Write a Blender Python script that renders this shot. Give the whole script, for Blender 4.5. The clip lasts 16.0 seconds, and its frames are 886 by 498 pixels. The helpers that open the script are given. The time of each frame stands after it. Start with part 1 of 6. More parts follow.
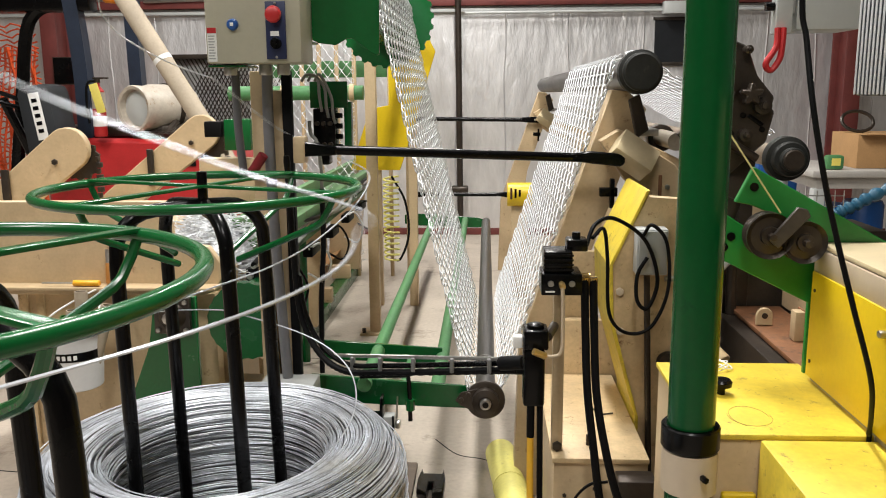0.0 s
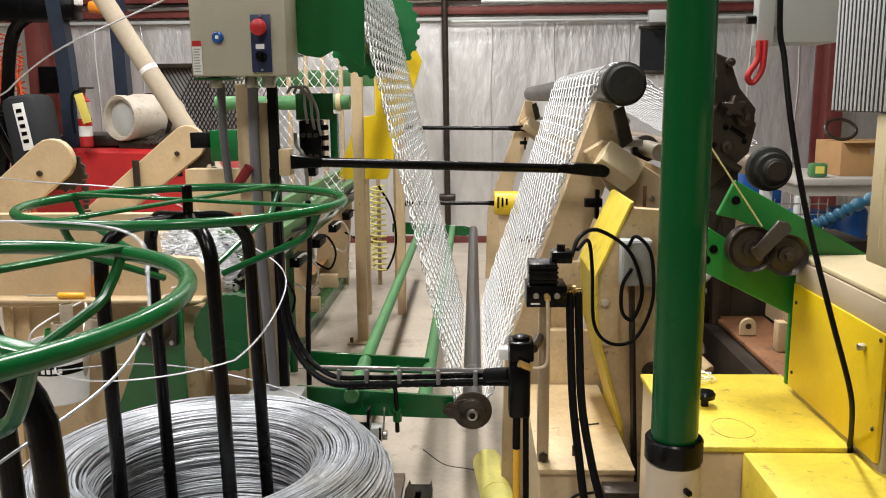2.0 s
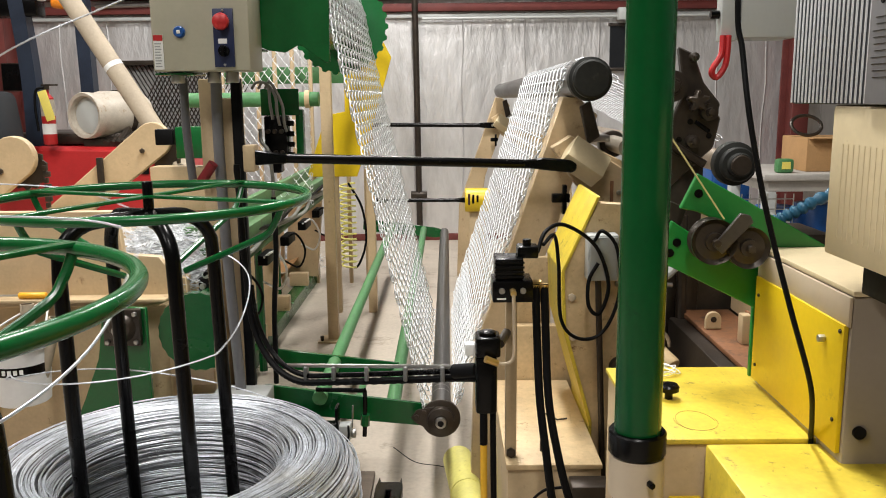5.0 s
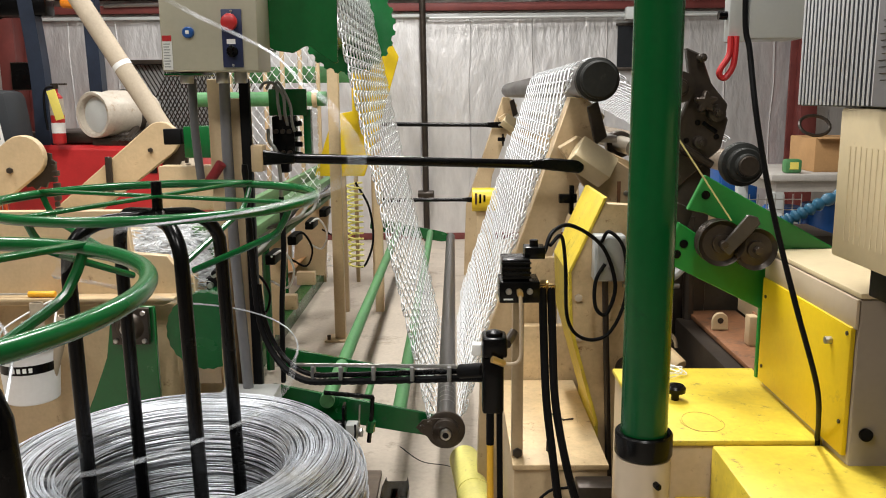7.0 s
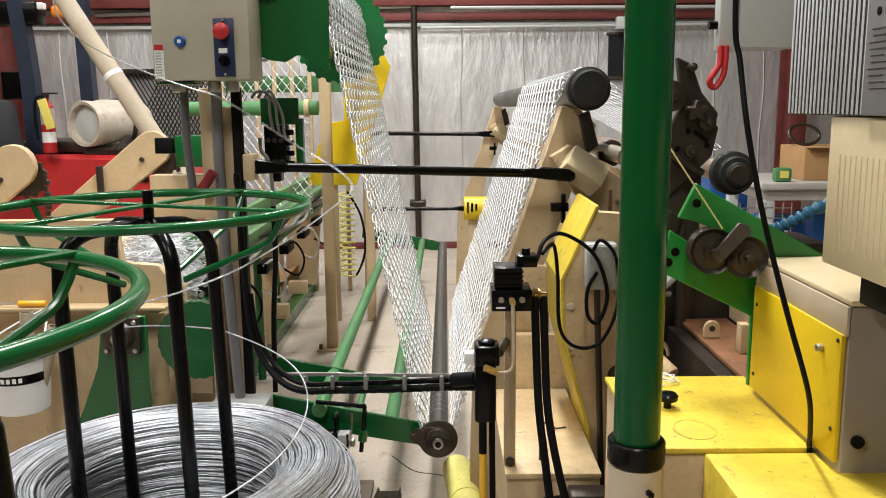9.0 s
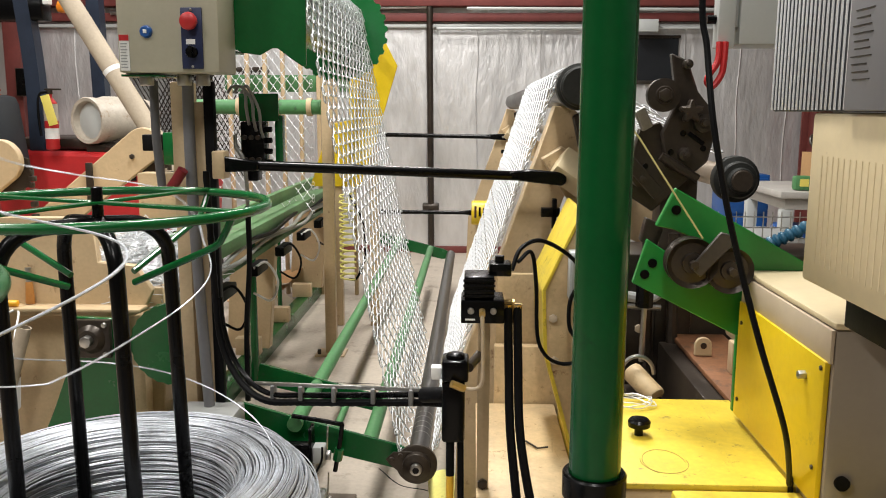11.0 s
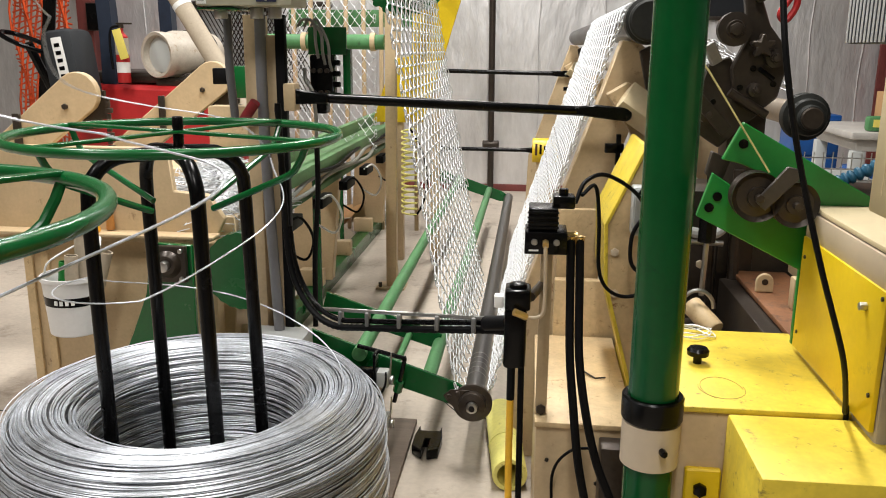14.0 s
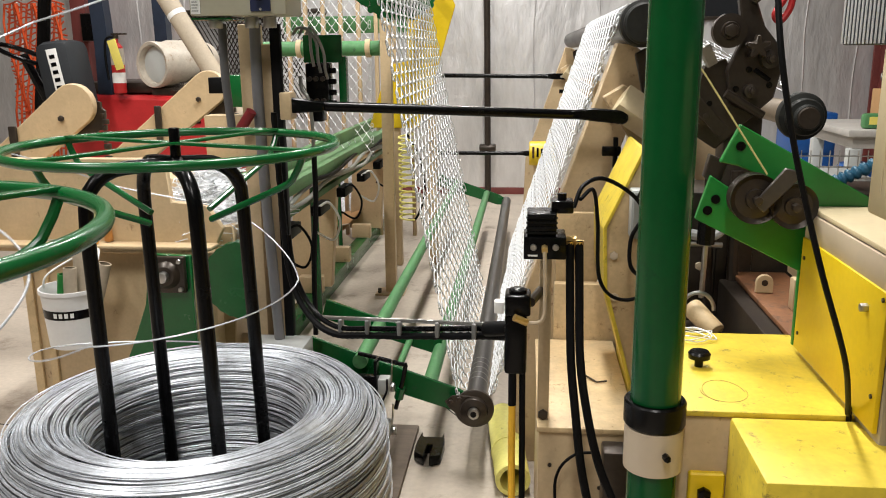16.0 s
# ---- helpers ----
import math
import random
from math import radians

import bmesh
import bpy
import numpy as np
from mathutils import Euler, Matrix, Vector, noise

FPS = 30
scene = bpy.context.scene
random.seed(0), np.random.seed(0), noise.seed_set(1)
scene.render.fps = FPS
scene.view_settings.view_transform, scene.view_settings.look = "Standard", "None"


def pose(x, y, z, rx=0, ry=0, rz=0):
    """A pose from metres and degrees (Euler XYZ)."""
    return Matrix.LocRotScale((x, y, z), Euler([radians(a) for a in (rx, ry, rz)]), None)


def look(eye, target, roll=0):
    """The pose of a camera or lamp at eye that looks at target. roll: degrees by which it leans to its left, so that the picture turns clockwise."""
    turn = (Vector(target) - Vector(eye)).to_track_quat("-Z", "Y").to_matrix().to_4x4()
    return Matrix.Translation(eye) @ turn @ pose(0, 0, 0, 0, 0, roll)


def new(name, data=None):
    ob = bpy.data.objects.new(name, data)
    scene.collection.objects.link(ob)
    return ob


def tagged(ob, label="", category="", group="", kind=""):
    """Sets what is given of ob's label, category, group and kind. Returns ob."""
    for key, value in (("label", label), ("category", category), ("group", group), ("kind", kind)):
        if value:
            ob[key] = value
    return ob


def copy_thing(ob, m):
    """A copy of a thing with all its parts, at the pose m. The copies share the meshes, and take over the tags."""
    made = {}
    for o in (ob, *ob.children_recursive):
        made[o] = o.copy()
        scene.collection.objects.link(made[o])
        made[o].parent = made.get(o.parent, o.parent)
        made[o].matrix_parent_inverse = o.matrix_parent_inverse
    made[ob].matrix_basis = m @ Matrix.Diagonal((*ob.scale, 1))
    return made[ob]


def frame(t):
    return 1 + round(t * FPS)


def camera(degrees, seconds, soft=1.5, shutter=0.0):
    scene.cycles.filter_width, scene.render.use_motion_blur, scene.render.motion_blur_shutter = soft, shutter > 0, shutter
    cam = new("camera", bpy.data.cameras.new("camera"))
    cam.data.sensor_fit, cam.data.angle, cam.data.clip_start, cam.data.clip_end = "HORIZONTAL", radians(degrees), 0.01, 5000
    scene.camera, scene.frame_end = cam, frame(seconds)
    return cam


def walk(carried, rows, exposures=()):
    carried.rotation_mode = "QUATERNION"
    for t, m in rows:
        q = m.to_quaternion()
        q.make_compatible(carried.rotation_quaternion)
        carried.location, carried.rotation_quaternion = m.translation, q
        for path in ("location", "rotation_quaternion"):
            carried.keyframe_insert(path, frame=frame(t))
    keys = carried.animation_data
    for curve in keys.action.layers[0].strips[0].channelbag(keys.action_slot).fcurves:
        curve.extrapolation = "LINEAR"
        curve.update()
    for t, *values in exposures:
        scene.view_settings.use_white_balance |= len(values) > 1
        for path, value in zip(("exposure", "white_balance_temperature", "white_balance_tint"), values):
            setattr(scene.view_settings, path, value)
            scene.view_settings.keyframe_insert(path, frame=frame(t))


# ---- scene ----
cam = camera(56.0, 16.0, soft=1.0, shutter=0.5)
PATH = [
    (0, (0.3171, 0.1800, 1.4863), (0.2144, 2.1430, 1.1195), -0.40),
    (0.5, (0.3210, 0.1760, 1.4874), (0.2315, 2.1390, 1.1138), -0.40),
    (1, (0.3210, 0.1730, 1.4914), (0.2365, 2.1350, 1.1138), -0.50),
    (1.5, (0.3258, 0.1770, 1.5025), (0.2393, 2.1400, 1.1279), -0.60),
    (2, (0.3248, 0.1760, 1.5024), (0.2499, 2.1430, 1.1511), -0.50),
    (2.5, (0.3278, 0.1770, 1.4995), (0.2678, 2.1460, 1.1584), -0.50),
    (3, (0.3359, 0.1820, 1.4976), (0.2848, 2.1520, 1.1547), -0.70),
    (3.5, (0.3399, 0.1860, 1.4937), (0.3100, 2.1550, 1.1451), -0.50),
    (4, (0.3449, 0.1880, 1.4928), (0.3391, 2.1560, 1.1376), -0.50),
    (6.5, (0.3459, 0.1850, 1.4968), (0.3171, 2.1530, 1.1393), -0.60),
    (7, (0.3449, 0.1830, 1.4978), (0.3161, 2.1510, 1.1392), -0.50),
    (7.5, (0.3419, 0.1820, 1.4967), (0.3368, 2.1530, 1.1586), -0.40),
    (8, (0.3429, 0.1820, 1.4958), (0.3417, 2.1540, 1.1617), -0.40),
    (8.5, (0.3449, 0.1840, 1.4958), (0.3408, 2.1550, 1.1587), -0.50),
    (9, (0.3439, 0.1820, 1.4968), (0.3348, 2.1530, 1.1596), -0.50),
    (11.3, (0.4873, 0.3350, 1.4763), (0.3990, 2.3060, 1.1487), 0.70),
    (11.5, (0.4872, 0.3020, 1.4813), (0.3922, 2.2690, 1.1326), 1.30),
    (12, (0.5004, 0.2650, 1.4685), (0.3194, 2.2150, 1.0653), 1.00),
    (12.5, (0.4774, 0.2640, 1.4691), (0.2753, 2.2010, 1.0125), 0.60),
    (13, (0.4664, 0.2690, 1.4659), (0.2575, 2.2040, 1.0022), 0.50),
    (13.5, (0.4604, 0.2720, 1.4658), (0.2606, 2.2060, 0.9962), 0.50),
    (14, (0.4634, 0.2690, 1.4679), (0.2606, 2.2020, 0.9972), 0.50),
    (14.5, (0.4623, 0.2650, 1.4728), (0.2644, 2.2000, 1.0063), 0.50),
    (15, (0.4613, 0.2680, 1.4728), (0.2644, 2.2040, 1.0103), 0.50),
    (15.5, (0.4613, 0.2730, 1.4708), (0.2634, 2.2080, 1.0073), 0.40),
    (16, (0.4623, 0.2730, 1.4748), (0.2623, 2.2090, 1.0123), -0.50),
]
walk(cam, [(t, look(eye, aim, roll)) for t, eye, aim, roll in PATH])

# ---- world and light ----
world = bpy.data.worlds.new("hall_air")
scene.world = world
world.use_nodes = True
world.node_tree.nodes["Background"].inputs[0].default_value = (0.9, 0.95, 1.0, 1)
world.node_tree.nodes["Background"].inputs[1].default_value = 0.015
scene.view_settings.exposure = 0.12


# ---- helpers of the scene ----
def mat(name, color, rough=0.5, metal=0.0, vary=0.12, scale=6.0, fine=80.0, bump=0.15, dirt=None, dirt_amount=0.0, coat=0.0, stretch=(1, 1, 1), spec=0.5, deep=0.004, scuff=None):
    m = bpy.data.materials.new(name)
    m.use_nodes = True
    nt = m.node_tree
    nodes, links = nt.nodes, nt.links
    b = nodes["Principled BSDF"]
    b.inputs["Metallic"].default_value = metal
    b.inputs["Coat Weight"].default_value = coat
    b.inputs["Specular IOR Level"].default_value = spec
    tc = nodes.new("ShaderNodeTexCoord")
    mp = nodes.new("ShaderNodeMapping")
    mp.inputs["Scale"].default_value = stretch
    links.new(tc.outputs["Object"], mp.inputs[0])
    n1 = nodes.new("ShaderNodeTexNoise")
    n1.inputs["Scale"].default_value = scale
    n1.inputs["Detail"].default_value = 6
    n1.inputs["Roughness"].default_value = 0.65
    links.new(mp.outputs[0], n1.inputs["Vector"])
    n2 = nodes.new("ShaderNodeTexNoise")
    n2.inputs["Scale"].default_value = fine
    n2.inputs["Detail"].default_value = 3
    links.new(mp.outputs[0], n2.inputs["Vector"])
    add = nodes.new("ShaderNodeMath")
    add.operation = "MULTIPLY_ADD"
    links.new(n2.outputs["Fac"], add.inputs[0])
    add.inputs[1].default_value = 0.4
    links.new(n1.outputs["Fac"], add.inputs[2])
    ramp = nodes.new("ShaderNodeMapRange")
    ramp.inputs["From Min"].default_value = 0.45
    ramp.inputs["From Max"].default_value = 0.95
    ramp.inputs["To Min"].default_value = 1 - vary
    ramp.inputs["To Max"].default_value = 1 + vary
    links.new(add.outputs[0], ramp.inputs["Value"])
    mul = nodes.new("ShaderNodeMix")
    mul.data_type, mul.blend_type = "RGBA", "MULTIPLY"
    mul.inputs["Factor"].default_value = 1
    mul.inputs[6].default_value = (*color, 1)
    links.new(ramp.outputs[0], mul.inputs[7])
    out = mul.outputs[2]
    if dirt:
        n3 = nodes.new("ShaderNodeTexNoise")
        n3.inputs["Scale"].default_value = scale * 2.3
        n3.inputs["Detail"].default_value = 8
        n3.inputs["Roughness"].default_value = 0.75
        links.new(mp.outputs[0], n3.inputs["Vector"])
        r3 = nodes.new("ShaderNodeMapRange")
        r3.inputs["From Min"].default_value = 0.66 - 0.25 * dirt_amount
        r3.inputs["From Max"].default_value = 0.76 - 0.2 * dirt_amount
        links.new(n3.outputs["Fac"], r3.inputs["Value"])
        mx = nodes.new("ShaderNodeMix")
        mx.data_type = "RGBA"
        links.new(r3.outputs[0], mx.inputs["Factor"])
        links.new(out, mx.inputs[6])
        mx.inputs[7].default_value = (*dirt, 1)
        out = mx.outputs[2]
    if scuff:
        mq = nodes.new("ShaderNodeMapping")
        mq.inputs["Scale"].default_value = (55, 7, 20)
        mq.inputs["Rotation"].default_value = (0, 0, 0.9)
        links.new(tc.outputs["Object"], mq.inputs[0])
        n4 = nodes.new("ShaderNodeTexNoise")
        n4.inputs["Scale"].default_value = 1.0
        n4.inputs["Detail"].default_value = 5
        n4.inputs["Roughness"].default_value = 0.7
        n4.inputs["Distortion"].default_value = 1.5
        links.new(mq.outputs[0], n4.inputs["Vector"])
        r4 = nodes.new("ShaderNodeMapRange")
        r4.inputs["From Min"].default_value = 0.62
        r4.inputs["From Max"].default_value = 0.74
        r4.inputs["To Max"].default_value = 0.75
        links.new(n4.outputs["Fac"], r4.inputs["Value"])
        m4 = nodes.new("ShaderNodeMix")
        m4.data_type = "RGBA"
        links.new(r4.outputs[0], m4.inputs["Factor"])
        links.new(out, m4.inputs[6])
        m4.inputs[7].default_value = (*scuff, 1)
        out = m4.outputs[2]
    links.new(out, b.inputs["Base Color"])
    rr = nodes.new("ShaderNodeMapRange")
    rr.inputs["To Min"].default_value = max(0.05, rough - 0.12)
    rr.inputs["To Max"].default_value = min(1, rough + 0.12)
    links.new(n1.outputs["Fac"], rr.inputs["Value"])
    links.new(rr.outputs[0], b.inputs["Roughness"])
    if bump:
        bp = nodes.new("ShaderNodeBump")
        bp.inputs["Strength"].default_value = bump
        bp.inputs["Distance"].default_value = deep
        links.new(add.outputs[0], bp.inputs["Height"])
        links.new(bp.outputs[0], b.inputs["Normal"])
    return m


def varied(m, low, high):
    """Gives each object of the material its own brightness."""
    nt = m.node_tree
    b = nt.nodes["Principled BSDF"]
    info = nt.nodes.new("ShaderNodeObjectInfo")
    span = nt.nodes.new("ShaderNodeMapRange")
    span.inputs["To Min"].default_value, span.inputs["To Max"].default_value = low, high
    nt.links.new(info.outputs["Random"], span.inputs["Value"])
    mul = nt.nodes.new("ShaderNodeMix")
    mul.data_type, mul.blend_type = "RGBA", "MULTIPLY"
    mul.inputs["Factor"].default_value = 1
    nt.links.new(b.inputs["Base Color"].links[0].from_socket, mul.inputs[6])
    nt.links.new(span.outputs[0], mul.inputs[7])
    nt.links.new(mul.outputs[2], b.inputs["Base Color"])
    return m


def glow(name, color, strength):
    m = bpy.data.materials.new(name)
    m.use_nodes = True
    b = m.node_tree.nodes["Principled BSDF"]
    b.inputs["Emission Color"].default_value = (*color, 1)
    b.inputs["Emission Strength"].default_value = strength
    return m


RUST = (0.16, 0.07, 0.03)
GREEN = mat("green_gloss_paint", (0.004, 0.098, 0.022), 0.24, vary=0.15, dirt=(0.02, 0.07, 0.03), dirt_amount=0.15, bump=0.06)
GREEN_POST = mat("deep_green_pipe_enamel", (0.002, 0.07, 0.016), 0.2, vary=0.12, dirt=(0.003, 0.045, 0.014), dirt_amount=0.15, bump=0.04, spec=0.3)
CAP = mat("dusty_black_rubber", (0.02, 0.021, 0.019), 0.62, vary=0.35, dirt=(0.05, 0.045, 0.038), dirt_amount=0.3, spec=0.25)
HUB_BROWN = mat("oiled_brown_steel", (0.05, 0.038, 0.028), 0.4, metal=0.4, vary=0.35)
MARKER = mat("faded_marker_line", (0.3, 0.21, 0.03), 0.6, vary=0.3)
DRIVE_GREY = mat("grey_anodised_plate", (0.2, 0.2, 0.215), 0.45, vary=0.05, bump=0.03)
GREY_CORD = mat("grey_sheathed_cable", (0.3, 0.31, 0.28), 0.5, vary=0.2)
GREEN_BRIGHT = mat("bright_green_paint", (0.01, 0.19, 0.03), 0.38, vary=0.15, dirt=(0.02, 0.08, 0.03), dirt_amount=0.2, bump=0.08)
GREEN_PALE = mat("worn_pale_green_paint", (0.07, 0.22, 0.08), 0.5, vary=0.25, dirt=(0.05, 0.09, 0.05), dirt_amount=0.35)
BEIGE = mat("cream_machine_paint", (0.53, 0.40, 0.24), 0.42, vary=0.14, dirt=RUST, dirt_amount=0.2, bump=0.08)
BEIGE_DIRTY = mat("dirty_cream_paint", (0.58, 0.43, 0.24), 0.5, vary=0.2, scale=11, dirt=(0.22, 0.11, 0.04), dirt_amount=0.26, scuff=(0.3, 0.18, 0.08))
BEIGE_CLEAN = mat("clean_cream_paint", (0.55, 0.455, 0.335), 0.42, vary=0.05, bump=0.05)
CREAM = mat("pale_yellow_cream_paint", (0.64, 0.53, 0.33), 0.42, vary=0.08, bump=0.05, dirt=(0.4, 0.3, 0.17), dirt_amount=0.12)
# Grey casting darkened to hold the shade of the fin gaps.
FIN_SHADE = mat("shaded_grey_casting", (0.05, 0.055, 0.065), 0.5, vary=0.08, bump=0.05)
TIE_GREY = mat("dull_grey_strap", (0.17, 0.17, 0.165), 0.5, vary=0.15)
WORN_ARM = mat("worn_grey_arm", (0.07, 0.062, 0.055), 0.4, metal=0.4, vary=0.3)
# Whitened to make up for the little light the fins catch.
FIN_PALE = mat("pale_alloy_fin", (0.66, 0.68, 0.7), 0.38, vary=0.06, bump=0.03)
TAUPE = mat("taupe_cabinet_paint", (0.36, 0.31, 0.25), 0.5, vary=0.06, bump=0.05)
YELLOW = mat("worn_yellow_paint", (0.66, 0.50, 0.045), 0.48, vary=0.16, scale=16, dirt=(0.2, 0.14, 0.03), dirt_amount=0.32, bump=0.1, scuff=(0.5, 0.37, 0.06))
YELLOW_CLEAN = mat("yellow_panel_paint", (0.74, 0.52, 0.008), 0.4, vary=0.08, bump=0.06, dirt=(0.5, 0.34, 0.03), dirt_amount=0.2)
YELLOW_PALE = mat("pale_yellow_plastic", (0.8, 0.74, 0.22), 0.55, vary=0.15, dirt=(0.35, 0.3, 0.08), dirt_amount=0.25)
BLACK = mat("black_paint", (0.002, 0.002, 0.0023), 0.25, vary=0.3, bump=0.05, spec=0.18)
RUBBER = mat("black_rubber", (0.004, 0.004, 0.0045), 0.5, vary=0.25, spec=0.12)
DARK_STEEL = mat("oily_dark_steel", (0.046, 0.036, 0.028), 0.36, metal=0.45, vary=0.35, dirt=(0.05, 0.03, 0.02), dirt_amount=0.3)
STEEL = mat("machined_steel", (0.45, 0.44, 0.42), 0.33, metal=1.0, vary=0.2)
ROLLER_STEEL = mat("worn_roller_steel", (0.07, 0.066, 0.062), 0.36, metal=0.6, vary=0.3, scale=4, stretch=(3, 0.6, 3))
ZINC = mat("galvanised_wire", (0.66, 0.69, 0.74), 0.4, metal=0.65, vary=0.25, scale=20, bump=0.05)
COIL_ZINC = varied(mat("dull_galvanised_turn", (0.66, 0.69, 0.74), 0.4, metal=0.65, vary=0.25, scale=20, bump=0.05), 0.72, 1.2)
FABRIC = mat("galvanised_mesh_wire", (0.74, 0.76, 0.78), 0.38, metal=0.2, vary=0.12, scale=20, bump=0.0)
GREY = mat("grey_enamel", (0.36, 0.37, 0.36), 0.45, vary=0.06, bump=0.05)
GREY_LIGHT = mat("light_grey_enamel", (0.47, 0.49, 0.48), 0.4, vary=0.05, bump=0.04)
GREIGE = mat("sage_grey_enclosure", (0.42, 0.4, 0.31), 0.4, vary=0.06, bump=0.04)
WHITE = mat("white_plastic", (0.78, 0.78, 0.76), 0.5, vary=0.08)
RED = mat("red_paint", (0.45, 0.02, 0.022), 0.4, vary=0.15)
RED_OXIDE = mat("red_oxide_primer", (0.16, 0.035, 0.03), 0.6, vary=0.25)
ORANGE = mat("orange_plastic", (0.62, 0.09, 0.02), 0.5, vary=0.2)
BLUE = mat("blue_plastic", (0.01, 0.08, 0.3), 0.4, vary=0.2)
BLUE_DARK = mat("faded_navy_steel", (0.015, 0.024, 0.045), 0.45, vary=0.3)
BLUE_HOSE = mat("teal_blue_hose", (0.03, 0.13, 0.22), 0.45, vary=0.15)
CARD = mat("brown_cardboard", (0.42, 0.24, 0.1), 0.75, vary=0.15)
CARD_PALE = mat("pale_cardboard_tube", (0.43, 0.36, 0.27), 0.7, vary=0.15, dirt=(0.3, 0.24, 0.17), dirt_amount=0.2)
TANK = mat("scuffed_white_tank_paint", (0.47, 0.42, 0.35), 0.45, vary=0.2, dirt=(0.3, 0.2, 0.12), dirt_amount=0.3)
BRASS = mat("brass", (0.6, 0.42, 0.16), 0.35, metal=0.9, vary=0.2)
CHARCOAL = mat("charcoal_canvas", (0.011, 0.014, 0.018), 0.7, vary=0.3)
AMBER = mat("amber_lens", (0.8, 0.25, 0.02), 0.25, vary=0.05)
ROPE = mat("yellowish_wire", (0.55, 0.48, 0.2), 0.5, vary=0.2)
TAG_YELLOW = mat("yellow_paper_tag", (0.85, 0.72, 0.15), 0.7, vary=0.08)
OXIDE_WOOD = mat("rusty_brown_plate", (0.2, 0.085, 0.035), 0.6, vary=0.4, dirt=(0.06, 0.04, 0.03), dirt_amount=0.45)
WORKTOP = mat("grey_worktop", (0.42, 0.4, 0.37), 0.5, vary=0.15)
CONCRETE = mat("stained_concrete", (0.46, 0.4, 0.33), 0.62, vary=0.22, scale=1.3, fine=45, bump=0.12, dirt=(0.27, 0.22, 0.17), dirt_amount=0.42)
INSULATION = mat("silver_insulation_film", (0.74, 0.735, 0.735), 0.36, metal=0.6, vary=0.15, scale=1.5, fine=6, bump=0.4, deep=0.05, stretch=(1.7, 1, 0.55))
DARK_WALL = mat("unseen_dark_wall", (0.13, 0.11, 0.09), 0.6, vary=0.1, scale=1)
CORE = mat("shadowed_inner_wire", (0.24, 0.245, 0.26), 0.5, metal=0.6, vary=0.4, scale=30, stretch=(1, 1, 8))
OLIVE = mat("dirty_olive_paint", (0.095, 0.20, 0.08), 0.55, vary=0.3, dirt=(0.1, 0.1, 0.06), dirt_amount=0.4)
CEILING = mat("unseen_dark_ceiling", (0.16, 0.155, 0.15), 0.6, vary=0.1, scale=1)
WOOD = mat("dark_pallet_wood", (0.13, 0.1, 0.075), 0.75, vary=0.3, stretch=(1, 6, 6))
DARK_GLASS = mat("dark_window_glass", (0.02, 0.022, 0.025), 0.15, vary=0.1, bump=0.0)
LABEL_BLUE = mat("navy_switch_plate", (0.012, 0.02, 0.07), 0.4, vary=0.05, bump=0.0)


def thing(name, label, category, at=(0, 0, 0), group="", kind=""):
    ob = new(name)
    ob.empty_display_size = 0.05
    ob.location = at
    return tagged(ob, label, category, group, kind)


def base_of(ob):
    v = Vector((0, 0, 0))
    while ob:
        v += ob.location
        ob = ob.parent
    return v


def part(name, bm, material, parent=None, label="", smooth=True):
    me = bpy.data.meshes.new(name)
    if parent:
        bmesh.ops.translate(bm, verts=bm.verts, vec=-base_of(parent))
    bm.to_mesh(me)
    bm.free()
    me.materials.append(material)
    if smooth:
        me.polygons.foreach_set("use_smooth", [True] * len(me.polygons))
        me.set_sharp_from_angle(angle=radians(35))
    ob = new(name, me)
    ob.parent = parent
    return tagged(ob, label)


def solo(name, bm, material, label, category, group="", kind="", smooth=True):
    return tagged(part(name, bm, material, None, "", smooth), label, category, group, kind)


def box(x0, x1, y0, y1, z0, z1, bevel=0.004, bm=None, turn=None):
    own = bmesh.new()
    bmesh.ops.create_cube(own, size=1)
    c = Vector(((x0 + x1) / 2, (y0 + y1) / 2, (z0 + z1) / 2))
    for v in own.verts:
        v.co = Vector((v.co.x * (x1 - x0), v.co.y * (y1 - y0), v.co.z * (z1 - z0)))
    if bevel:
        bmesh.ops.bevel(own, geom=own.edges[:], offset=min(bevel, 0.3 * min(abs(x1 - x0), abs(y1 - y0), abs(z1 - z0))), segments=2, affect="EDGES", profile=0.5)
    m = Matrix.Translation(c) @ (turn if turn else Matrix())
    bmesh.ops.transform(own, matrix=m, verts=own.verts)
    return joined(bm, own)


def joined(bm, own):
    if bm is None:
        return own
    me = bpy.data.meshes.new("tmp")
    own.to_mesh(me)
    own.free()
    bm.from_mesh(me)
    bpy.data.meshes.remove(me)
    return bm


def rod(a, b, r, r2=None, seg=16, bevel=0.0, bm=None):
    a, b = Vector(a), Vector(b)
    d = b - a
    own = bmesh.new()
    bmesh.ops.create_cone(own, cap_ends=True, segments=seg, radius1=r, radius2=r if r2 is None else r2, depth=d.length)
    if bevel:
        rim = [e for e in own.edges if len(e.link_faces) == 2 and any(len(f.verts) > 4 for f in e.link_faces)]
        bmesh.ops.bevel(own, geom=rim, offset=bevel, segments=2, affect="EDGES", profile=0.5)
    m = Matrix.Translation((a + b) / 2) @ d.to_track_quat("Z", "Y").to_matrix().to_4x4()
    bmesh.ops.transform(own, matrix=m, verts=own.verts)
    return joined(bm, own)


